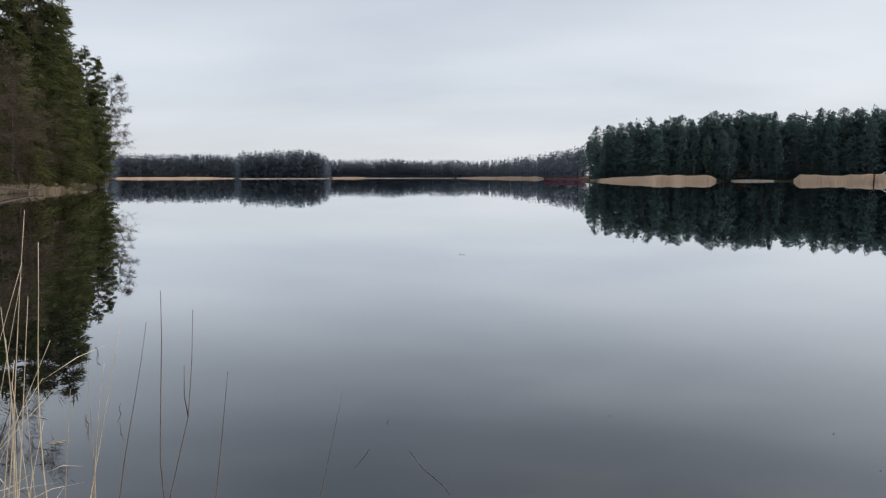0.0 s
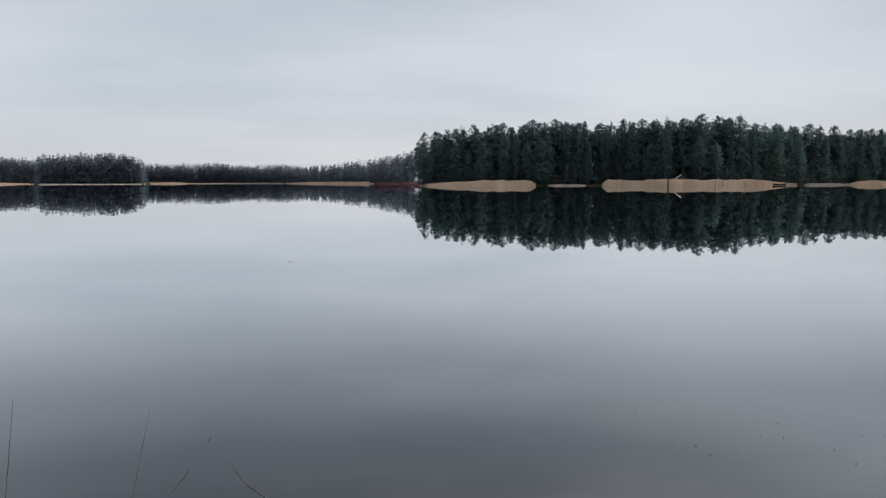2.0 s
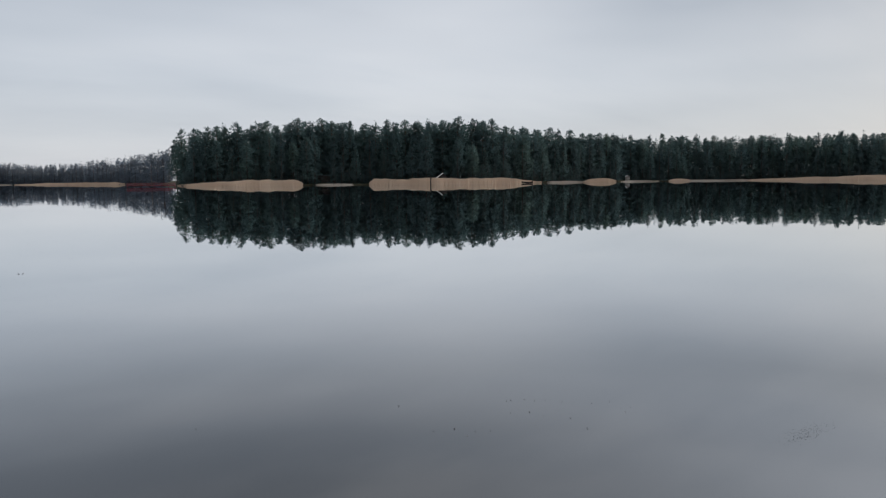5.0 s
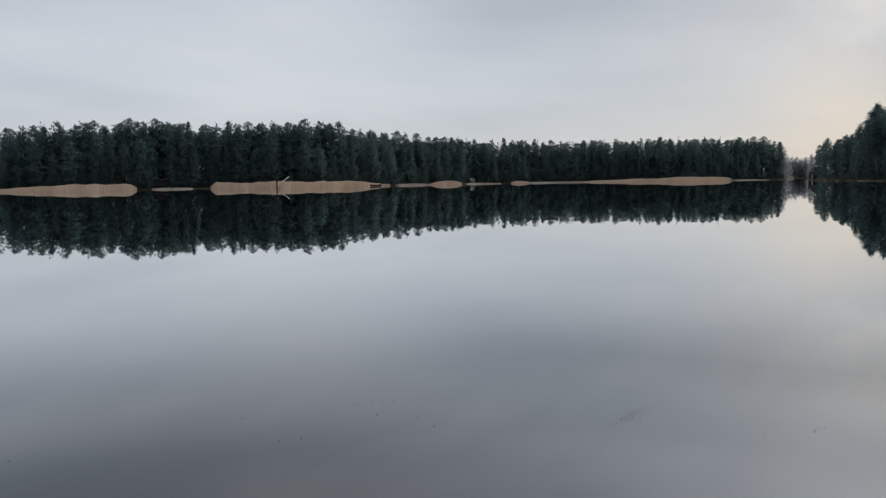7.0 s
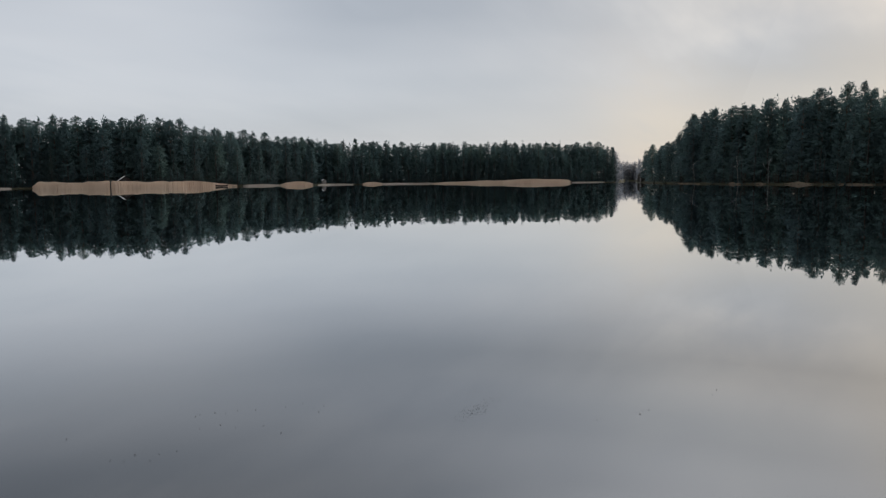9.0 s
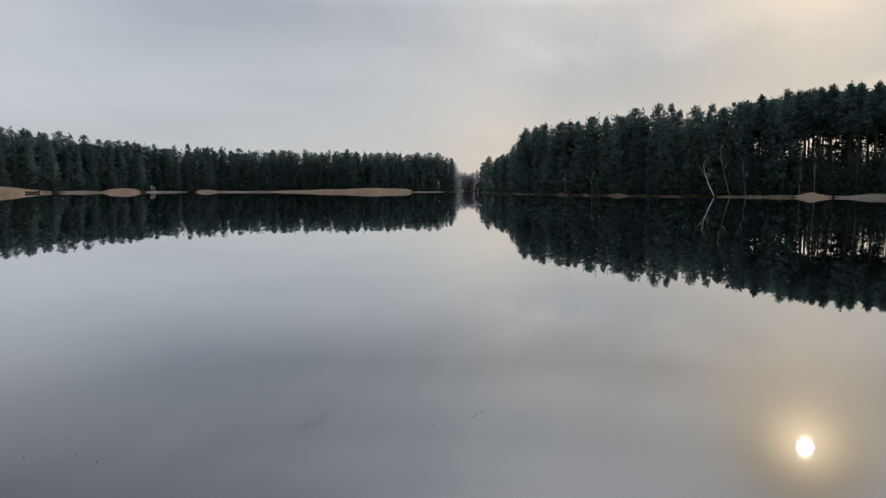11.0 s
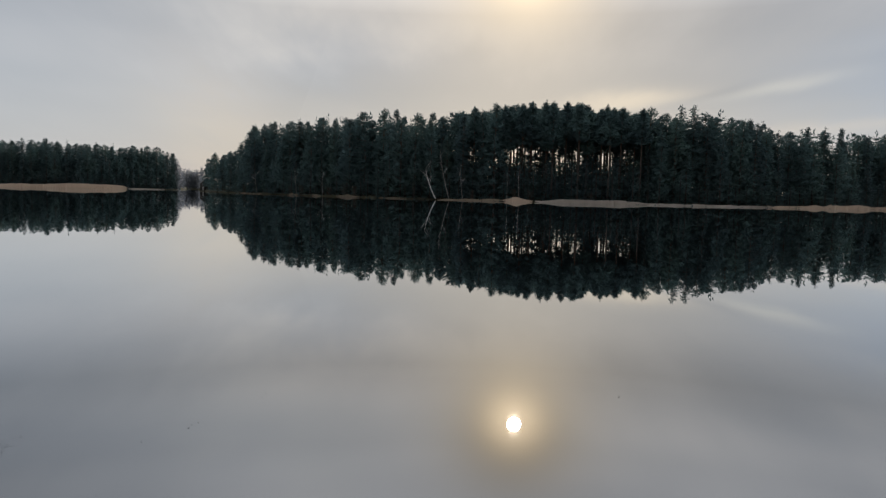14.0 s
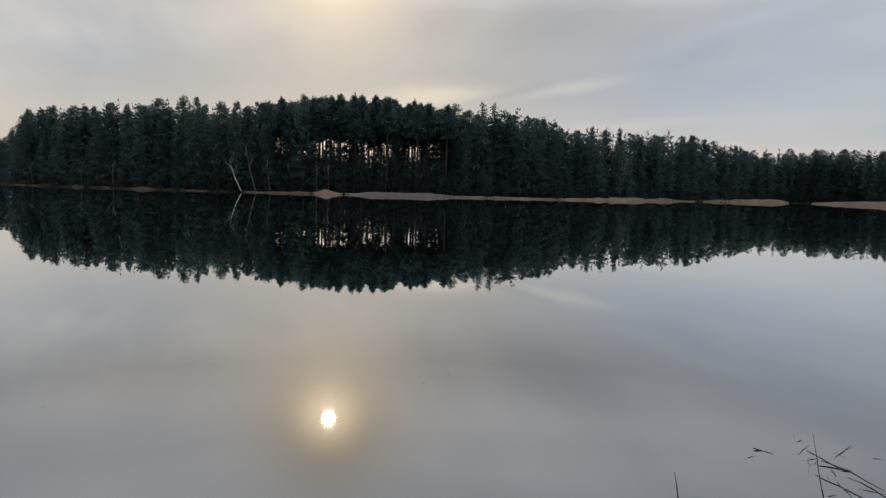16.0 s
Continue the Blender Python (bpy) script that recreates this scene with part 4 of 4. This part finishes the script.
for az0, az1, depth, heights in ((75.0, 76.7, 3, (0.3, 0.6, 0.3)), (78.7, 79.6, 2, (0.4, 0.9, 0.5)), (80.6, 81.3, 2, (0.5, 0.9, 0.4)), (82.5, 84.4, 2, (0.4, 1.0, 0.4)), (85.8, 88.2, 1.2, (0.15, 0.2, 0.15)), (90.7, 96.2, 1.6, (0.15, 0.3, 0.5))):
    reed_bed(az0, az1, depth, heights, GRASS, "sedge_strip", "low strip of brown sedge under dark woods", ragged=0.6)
for az0, az1, depth, heights in ((98.6, 107.4, 2.5, (0.5, 0.8, 1.1, 1.2, 0.7)), (107, 116.5, 2, (0.45, 0.4, 0.4))):
    reed_bed(az0, az1, depth, heights, ragged=0.35, tapers=(8, 8), **SEDGE)
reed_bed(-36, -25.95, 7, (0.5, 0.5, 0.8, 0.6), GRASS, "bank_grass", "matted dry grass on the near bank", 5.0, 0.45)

# ---- things on the far shores ----


def facing(az, r, z=0.0):
    """A pose on the plan with x along the shore and y away from the camera."""
    x, y, _ = polar(az, r)
    return pose(x, y, z, 0, 0, -az)


def red_jetty():
    root = tagged(new("jetty"), "dark red wooden jetty with post-and-rail sides over the water", "jetty")
    root.matrix_basis = facing(9.95, 246)
    for k in range(28):
        part("plank", PLANK, root).location = (-7.0 + k * 0.52, 0, 0.62)
    for y in (-0.9, 0.9):
        part("beam", mesh_of("beam", *box((14.8, 0.16, 0.22), (0, 0, 0), 0.02), RED_PAINT), root).location = (0, y, 0.48)
        for z in (0.92, 1.22):
            part("rail", mesh_of("rail", *box((14.6, 0.07, 0.13), (0, 0, 0), 0.02), RED_PAINT), root).location = (0, y * 1.02, z)
        for k in range(8):
            part("post", POST, root).location = (-7.1 + k * 2.03, y * 1.08, 0)
    return root


PLANK = mesh_of("plank", *box((0.48, 2.0, 0.06), (0, 0, 0), 0.01), RED_PAINT)
POST = mesh_of("post", *tris_of(tube([(0, 0, -1.2), (0, 0, 0.8), (0, 0, 1.3)], (0.09, 0.08, 0.075), 8)), RED_PAINT)
red_jetty()

pole = tagged(new("flagpole"), "thin grey flagpole behind the red jetty", "pole")
pole.matrix_basis = facing(9.97, 247.4, -1.0)
part("mast", mesh_of("mast", *tris_of(tube([(0, 0, 0), (0, 0, 4), (0, 0, 8.3)], (0.045, 0.04, 0.025), 8)), GREY_TIMBER, True), pole)
part("cap", mesh_of("cap", *tris_of(tube([(0, 0, 8.28), (0, 0, 8.34), (0, 0, 8.4)], (0.06, 0.07, 0.02), 8)), WHITE_PAINT), pole)


def hut(name, label, az, r, z, size, wall_mat, trim_mat, door=True):
    """A small gabled hut with its gable end to the lake."""
    w, d, h = size
    root = tagged(new(name), label, "hut")
    root.matrix_basis = facing(az, r, z)
    pitch = 0.45 * w
    v = np.array([(-w / 2, 0, 0), (w / 2, 0, 0), (w / 2, 0, h), (0, 0, h + pitch * 0.8), (-w / 2, 0, h)], float)
    verts = np.concatenate([v, v + (0, d, 0)])
    faces = [(0, 1, 2), (0, 2, 4), (4, 2, 3), (5, 7, 6), (5, 9, 7), (9, 8, 7)]
    for a, c in ((0, 1), (1, 2), (2, 3), (3, 4), (4, 0)):
        faces += [(a, a + 5, c + 5), (a, c + 5, c)]
    part("walls", mesh_of("walls", verts, faces, wall_mat), root)
    for s in (-1, 1):
        slope = math.atan2(pitch * 0.8, w / 2)
        roof = part("roof", mesh_of("roof", *box((w * 0.66, d + 0.7, 0.09), (0, 0, 0), 0.01), FELT), root)
        roof.matrix_basis = pose(s * w * 0.26, d / 2, h + pitch * 0.42 + 0.08, 0, s * math.degrees(slope), 0)
        board = part("barge_board", mesh_of("barge_board", *box((w * 0.66, 0.05, 0.2), (0, 0, 0), 0.01), trim_mat if s < 0 else wall_mat), root, "pale barge board" if s < 0 else "")
        board.matrix_basis = pose(s * w * 0.26, -0.38, h + pitch * 0.42 + 0.02, 0, s * math.degrees(slope), 0)
    if door:
        leaf = part("door", mesh_of("door", *box((0.8, 0.06, 1.7), (0, 0, 0.87), 0.01), GREY_TIMBER), root)
        leaf.location = (-w * 0.2, -0.03, 0)
        part("handle", mesh_of("handle", *box((0.03, 0.05, 0.16), (0.3, -0.05, 0.9), 0.005), FELT), leaf, "black iron handle")
    return root


hut("boathouse", "dark tarred boathouse with white gable boards among reeds", 32.4, 248.6, 0.2, (4.2, 4.0, 2.0), DARK_TIMBER, WHITE_PAINT)
hut("shed", "small pale shed at the edge of the woods", 47.1, 320.5, 0.3, (2.0, 2.4, 1.7), GREY_TIMBER, WHITE_PAINT)
hut("cabin", "dark timber cabin on the inlet's bank", 72.5, 327.5, 0.3, (4.4, 5.0, 3.0), DARK_TIMBER, GREY_TIMBER)

deck = tagged(new("veranda"), "weathered timber veranda rails in front of the cabin", "veranda")
deck.matrix_basis = facing(72.4, 325.5, 0.1)
for z in (2.6, 3.4):
    part("rail", mesh_of("rail", *box((3.4, 0.08, 0.12), (0, 0, 0), 0.02), GREY_TIMBER), deck).location = (0, 0, z)
for x in (-1.6, 0, 1.6):
    part("post", mesh_of("post", *box((0.14, 0.14, 3.6), (0, 0, 1.75), 0.02), DARK_TIMBER), deck).location = (x, 0.12, 0)

mooring = tagged(new("mooring_post"), "dark wooden mooring post in a gap of the reeds", "post")
mooring.matrix_basis = facing(31.43, 240)
part("pile", mesh_of("pile", *tris_of(tube([(0, 0, -1.5), (0, 0, 1.0), (0.03, 0, 2.6)], (0.2, 0.19, 0.17), 9)), DARK_TIMBER, True), mooring)
part("collar", mesh_of("collar", *tris_of(tube([(0.03, 0, 2.42), (0.03, 0, 2.5)], (0.21, 0.21), 9)), DARK_TIMBER), mooring)


def rowing_boat(az, r, length, turn):
    """A dark open boat drawn up among the reeds."""
    root = tagged(new("rowing_boat"), "dark wooden rowing boat lying among reeds", "boat")
    root.matrix_basis = facing(az, r, 0.05) @ pose(0, 0, 0, 0, 0, turn)
    rings, verts, faces = 11, [], []
    for i in range(rings):
        u = i / (rings - 1)
        half = 0.62 * math.sin(math.pi * (0.12 + 0.88 * u) ** 0.9) ** 0.7 if u < 1 else 0.02
        x, rise = (u - 0.5) * length, 0.25 * abs(2 * u - 1) ** 2
        section = [(-half, 0.5 + rise), (-half * 0.8, 0.12 + rise * 0.5), (0, rise * 0.3), (half * 0.8, 0.12 + rise * 0.5), (half, 0.5 + rise)]
        inner = [(half * 0.92, 0.5 + rise), (half * 0.72, 0.16 + rise * 0.5), (0, 0.06 + rise * 0.3), (-half * 0.72, 0.16 + rise * 0.5), (-half * 0.92, 0.5 + rise)]
        verts += [(x, y, z) for y, z in section + inner]
    for i in range(rings - 1):
        for k in range(10):
            q = (k + 1) % 10
            faces.append((i * 10 + k, i * 10 + q, i * 10 + 10 + q, i * 10 + 10 + k))
    part("hull", mesh_of("hull", *tris_of((np.array(verts, np.float32), np.array(faces))), DARK_TIMBER), root)
    for x in (-0.8, 0.5):
        part("thwart", mesh_of("thwart", *box((0.25, 1.05, 0.04), (0, 0, 0), 0.01), GREY_TIMBER), root).location = (x, 0, 0.38)
    return root


rowing_boat(39.25, 260.5, 4.2, 4)

shelter = tagged(new("shelter"), "dark open timber shelter under the island's pines", "shelter")
shelter.matrix_basis = facing(22.85, 257.5, 0.9)
part("roof", mesh_of("roof", *box((4.6, 2.8, 0.14), (0, 1.1, 2.45), 0.03), FELT), shelter)
part("back_wall", mesh_of("back_wall", *box((4.2, 0.1, 2.3), (0, 2.2, 1.2), 0.02), DARK_TIMBER), shelter)
part("rail", mesh_of("rail", *box((4.2, 0.08, 0.12), (0, 0, 1.0), 0.02), DARK_TIMBER), shelter)
part("bench", mesh_of("bench", *box((3.6, 0.45, 0.08), (0, 1.7, 0.5), 0.02), GREY_TIMBER), shelter)
for x in (-2.05, 0, 2.05):
    part("post", mesh_of("post", *box((0.14, 0.14, 3.1), (0, 0, 0.9), 0.02), DARK_TIMBER), shelter).location = (x, 0, 0)

# a fallen trunk along the near bank
log = tagged(new("fallen_log"), "fallen bare trunk lying along the near bank", "log")
a, c = polar(-33.5, 73.5, 0.75), polar(-29.6, 87.5, 0.35)
u = np.linspace(0, 1, 7)[:, None]
log.location = a
part("trunk", mesh_of("trunk", *tris_of(tube((c - a) * u + np.sin(u * 7) * (0, 0, 0.08), 0.17 - 0.10 * u[:, 0], 8)), GREY_BARK, True), log)
for k in range(5):
    p = (c - a) * (0.45 + 0.1 * k)
    q = p + rng.normal(0, 1, 3) * (0.7, 0.7, 0.3) + (0, 0, 0.5)
    part("branch", mesh_of("branch", *tris_of(tube([p, (p + q) / 2, q], (0.05, 0.035, 0.015), 5)), GREY_BARK, True), log)


# ---- reeds and drift by the near bank ----
rng = np.random.default_rng(21)


def reed(foot, tip, thick=0.0042, mat=None, leaf=0.5, kink=0.0, label="dry straw-coloured reed stem standing in the shallows"):
    """One reed with its nodes, and a torn leaf where leaf > 0."""
    mat = mat or STEM
    foot, tip = np.array([*foot, 0.0]), np.array(tip)
    root = tagged(new("reed"), label, "reed", "reeds by the near bank")
    root.location = foot
    way = tip - foot
    u = np.linspace(-0.12, 1, 12)[:, None]
    side = np.array([-way[1], way[0], 0.0]) + rng.normal(0, 0.15, 3) * (1, 1, 0)
    bow, wave = rng.normal(0, 0.014) * min(1.0, tip[2]), rng.uniform(0, 6.28)
    thick = 0.7 * thick
    line = way * u + unit(side) * (np.sin(np.clip(u, 0, 1) * math.pi) * bow + kink * np.clip(u - 0.6, 0, 1) + 0.005 * np.sin(u * 9 + wave) * min(1.0, tip[2]))
    radii = thick * (1 - 0.72 * np.clip(u[:, 0], 0, 1) ** 1.3)
    radii[3::4] *= 1.25
    part("stem", mesh_of("stem", *tris_of(tube(line, radii, 6)), mat, True), root)
    for k in range(2 if leaf > 0.7 else 1 if leaf > 0 else 0):
        s = 5 + int(rng.integers(0, 4))
        p = line[s]
        out = unit(rng.normal(0, 1, 3) * (1, 1, 0.25) + (0, 0, 0.25))
        length = rng.uniform(0.06, 0.16) * (1 + leaf)
        q, over = p + out * length, unit(np.cross(out, (0.1, 0.2, 1.0))) * 0.003
        mid = (p + q) / 2 + (0, 0, 0.015)
        verts = np.array([p, mid - over, mid + over, q, mid + (0, 0, 0.0015)])
        part("leaf", mesh_of("leaf", verts, [(0, 1, 4), (0, 4, 2), (1, 3, 4), (4, 3, 2)], mat), root)
    return root


reed((-1.43, 2.27), (-1.28, 2.36, 1.55), kink=0.0)
reed((-1.25, 2.38), (-1.26, 2.38, 1.45), 0.0046, leaf=0.9)
reed((-1.37, 2.25), (-1.26, 2.32, 1.29))
reed((-1.40, 2.41), (-1.40, 2.41, 1.24))
reed((-1.65, 2.14), (-1.29, 2.35, 1.39), 0.0036, leaf=0.9)
reed((-1.59, 2.29), (-1.35, 2.44, 1.33), 0.0034)
reed((-1.61, 2.05), (-1.19, 2.30, 1.16), 0.0034, leaf=0.9)
reed((-1.75, 1.84), (-1.16, 2.20, 1.07), 0.0030)
reed((-1.95, 1.65), (-1.14, 2.21, 1.03), 0.0030, leaf=0)
def bent_reed(lines, thick, label):
    """A reed whose stem, and side shoots where there are more lines, change direction at their nodes."""
    root = tagged(new("reed"), label, "reed", "reeds by the near bank")
    foot = np.array(lines[0][0])
    root.location = foot
    for k, line in enumerate(lines):
        line = np.array(line) - foot
        part("side_shoot" if k else "stem", mesh_of("stem", *tris_of(tube(line, np.linspace(thick, 0.4 * thick, len(line)), 6)), DARK_STEM, True), root)
    return root


bent_reed([[(-1.06, 2.55, -0.08), (-0.99, 2.53, 0.36), (-0.94, 2.53, 0.555), (-0.900, 2.53, 0.714), (-0.867, 2.53, 0.841), (-0.848, 2.53, 1.03), (-0.838, 2.53, 1.208)],
           [(-0.867, 2.53, 0.838), (-0.878, 2.53, 0.912), (-0.874, 2.53, 1.018)]], 0.0024, "thin weathered reed stem with a side shoot")
bent_reed([[(-0.915, 2.48, -0.08), (-0.93, 2.48, 0.40), (-0.948, 2.48, 0.705), (-0.937, 2.48, 0.928), (-0.926, 2.48, 1.119), (-0.923, 2.48, 1.281)]], 0.0028, "tall thin weathered reed stem in the shallows")
reed((-0.89, 2.66), (-0.78, 2.70, 0.95), 0.0044, DARK_STEM, 0, label="brown weathered reed stem standing in the shallows")
reed((-0.52, 2.46), (-0.33, 2.49, 0.94), 0.0032, DARK_STEM, 0, label="thin dark reed stem standing in open water")
reed((-1.15, 2.44), (-0.99, 2.51, 1.17), 0.0036, DARK_STEM, 0, label="brown weathered reed stem standing in the shallows")
reed((-1.27, 2.38), (-1.06, 2.48, 1.17), 0.0036, leaf=0)
reed((-1.21, 2.29), (-1.15, 2.32, 1.00), 0.0030, MOTTLED, 0, label="brown weathered reed stem standing in the shallows")
reed((-1.15, 2.44), (-1.15, 2.44, 1.06), 0.0030, MOTTLED, 0, label="brown weathered reed stem standing in the shallows")
reed((-1.23, 2.51), (-1.15, 2.55, 1.03), 0.0030, leaf=0)
reed((-1.34, 2.33), (-1.34, 2.33, 1.16))
reed((-1.39, 2.17), (-1.27, 2.25, 1.11), leaf=0.9)
reed((-1.18, 2.19), (-1.23, 2.16, 1.07), 0.0034)
for k in range(16):
    x, y = -1.62 + rng.uniform(-0.25, 0.32), 2.2 + rng.uniform(-0.25, 0.3)
    reed((x, y), (x + rng.normal(0.03, 0.10), y + rng.normal(0.03, 0.08), rng.uniform(0.55, 1.05)), 0.0034, leaf=rng.uniform(0, 1))
for k in range(18):
    x, y = -1.55 + rng.uniform(-0.2, 0.22), 2.15 + rng.uniform(-0.25, 0.25)
    reed((x, y), (x + min(0.3, rng.normal(0.03, 0.2)), y + rng.normal(0.05, 0.2), rng.uniform(0.35, 0.85)), 0.0028, STEM if k % 3 else MOTTLED, rng.uniform(0, 1), rng.uniform(-0.08, 0.08), label="broken leaning reed stem among standing reeds")
reed((3.10, -3.11), (3.16, -3.05, 0.40), 0.0045, WET, 0, label="dark wet reed stem standing in the shallows")
reed((3.27, -2.32), (3.29, -2.29, 0.20), 0.0060, WET, 0, label="dark wet reed stem standing in the shallows")


def drift(a, c, thick, mat=None, lift=0.002, dip=0.0):
    """A stem that floats on the water."""
    a, c = np.array([*a, lift]), np.array([*c, lift - dip])
    u = np.linspace(0, 1, 6)[:, None]
    root = tagged(new("floating_reed"), "dark wet broken reed stem floating on the water", "reed", "drift on the water")
    root.location = a
    line = (c - a) * u + rng.normal(0, 0.012, (6, 3)) * (1, 1, 0) * np.linalg.norm(c - a)
    thick = 0.3 * thick
    part("stem", mesh_of("stem", *tris_of(tube(line, thick * np.array([0.5, 1.0, 1.2, 1.0, 0.8, 0.35]), 6)), mat or WET, True), root)
    return root


drift((3.95, -3.36), (3.89, -3.39), 0.008)
drift((3.91, -3.33), (3.89, -3.39), 0.009)
drift((3.89, -3.39), (3.83, -3.42), 0.006)
drift((3.81, -3.20), (3.83, -3.27), 0.004)
drift((3.83, -3.69), (3.20, -3.64), 0.008)
drift((3.60, -3.56), (3.48, -3.69), 0.010)
drift((3.49, -3.42), (3.05, -3.43), 0.008)
drift((3.35, -3.61), (3.03, -3.55), 0.009)
drift((3.78, -3.57), (3.92, -3.79), 0.005)
drift((4.12, -3.85), (4.03, -3.78), 0.004)
drift((3.98, -3.75), (4.01, -3.82), 0.005)
drift((3.69, -3.78), (3.85, -4.09), 0.004)
drift((3.62, -4.01), (3.59, -4.05), 0.004)
drift((3.67, -3.64), (3.48, -3.69), 0.006)
drift((3.54, -3.59), (3.43, -3.52), 0.005)
drift((3.69, -3.55), (3.70, -3.66), 0.004)
drift((3.18, -3.37), (3.39, -3.48), 0.006)
drift((-0.20, 4.30), (0.04, 3.70), 0.006, DARK_STEM)
drift((-0.45, 4.36), (-0.50, 4.07), 0.004)
drift((-0.37, 4.87), (-0.38, 4.76), 0.004)
drift((-3.39, 6.92), (-3.02, 6.24), 0.008)
drift((-2.36, 5.20), (-2.19, 4.81), 0.007)
drift((-2.19, 4.81), (-2.01, 4.47), 0.007)
drift((-2.49, 4.96), (-2.23, 4.49), 0.006)
drift((-2.87, 4.96), (-2.70, 4.87), 0.007, STEM)
drift((-2.45, 4.44), (-2.36, 4.49), 0.005, STEM)

drift((3.82, -3.68), (3.71, -3.68), 0.004)
drift((3.71, -3.59), (3.65, -3.52), 0.003)
drift((3.65, -3.52), (3.61, -3.52), 0.003)
drift((3.61, -3.52), (3.68, -3.64), 0.003)
drift((3.62, -3.51), (3.5, -3.38), 0.003)
drift((3.46, -3.48), (3.39, -3.43), 0.003)
drift((3.51, -3.58), (3.45, -3.54), 0.003)
drift((3.76, -3.84), (3.65, -3.84), 0.003)
drift((3.68, -3.74), (3.83, -4.09), 0.003)
drift((3.41, -3.58), (3.3, -3.6), 0.004)
drift((3.26, -3.51), (3.16, -3.6), 0.005)
drift((3.22, -3.24), (3.22, -3.31), 0.005)
drift((3.98, -3.76), (4.0, -3.81), 0.004)
drift((3.59, -3.56), (3.56, -3.62), 0.006)
drift((3.5, -3.63), (3.47, -3.67), 0.006)
drift((-2.45, 4.42), (-2.34, 4.46), 0.005, STEM)
drift((-2.68, 4.3), (-2.49, 4.17), 0.004, DARK_STEM)
drift((-2.48, 4.0), (-2.28, 3.91), 0.004, DARK_STEM)
drift((-2.32, 3.75), (-2.3, 3.97), 0.005, STEM)
drift((-2.39, 3.91), (-2.15, 3.7), 0.004, DARK_STEM)
drift((-2.63, 4.51), (-2.57, 4.56), 0.004, DARK_STEM)
drift((-2.87, 4.96), (-2.71, 4.87), 0.004, DARK_STEM)
drift((-2.57, 4.14), (-2.37, 4.02), 0.004, STEM)
drift((-2.25, 3.77), (-2.13, 3.79), 0.003, DARK_STEM)
drift((-2.49, 4.96), (-2.24, 4.49), 0.004, WET)
drift((-3.42, 6.99), (-3.01, 6.2), 0.003, WET)

LEAF = mesh_of("floating_leaf", [(-0.012, -0.003, 0.003), (0, -0.007, 0.005), (0.013, 0.001, 0.004), (0.001, 0.007, 0.006), (0, 0, 0.001)], [(0, 1, 3), (1, 2, 3), (0, 4, 1), (1, 4, 2), (2, 4, 3), (3, 4, 0)], WET)


def floating_leaf(x, y, size=1.0):
    ob = tagged(new("floating_leaf", LEAF), "tiny dark leaf scrap floating on still water", "leaf", "leaf scraps on the water")
    ob.matrix_basis = pose(x, y, 0.001, 0, 0, rng.uniform(0, 360)) @ Matrix.Diagonal((0.75 * size, 0.75 * size, size, 1))


for x, y in ((1.15, 4.92), (2.51, 4.58), (2.39, 3.99), (2.50, 3.93), (2.59, 3.96), (2.59, 3.81), (2.77, 3.80), (2.68, 3.85), (2.46, 4.01), (3.24, 4.24), (3.28, 4.24), (3.37, 4.19),
             (3.41, 4.12), (3.49, 4.09), (3.57, 3.99), (3.37, 3.69), (3.24, 3.82), (3.10, 4.01), (3.22, 3.95), (3.73, 3.85), (3.86, 3.80), (3.83, 3.66), (3.90, 3.63), (3.33, 3.48)):
    floating_leaf(x, y, rng.uniform(0.35, 0.9))
for x, y in ((3.78, 3.57), (4.68, 1.82), (4.96, 1.61), (5.02, 1.61), (5.07, 1.58), (5.69, 1.28), (5.83, 1.28), (6.14, -1.92), (5.89, -1.62), (0.37, 15.03), (0.44, 15.03)):
    floating_leaf(x, y, rng.uniform(0.5, 0.9) if y < 10 else 2.2)


def water_weed(x, y, long, wide, turn, count):
    """A loose drift of fine dark plant bits lying just on the water."""
    u, v = rng.normal(0, 0.42, count) * long, rng.normal(0, 0.42, count) * wide
    c, k = math.cos(radians(turn)), math.sin(radians(turn))
    at = np.stack([u * c - v * k, u * k + v * c, np.full(count, 0.0015)], 1)
    a = rng.uniform(0, 6.28, count)
    way = np.stack([np.cos(a), np.sin(a), 0 * a], 1) * rng.uniform(0.0025, 0.005, count)[:, None]
    side = np.stack([-way[:, 1], way[:, 0], 0 * a], 1) * 0.22
    verts = np.stack([at - way, at + side + (0, 0, 0.001), at + way, at - side], 1).reshape(-1, 3)
    ob = tagged(new("water_weed", mesh_of("water_weed", verts, np.arange(4 * count).reshape(-1, 4), WET)), "faint drift of fine dark weed on the water", "weed", kind="stuff")
    ob.location = (x, y, 0)


water_weed(4.42, 2.63, 0.34, 0.10, 3, 300)
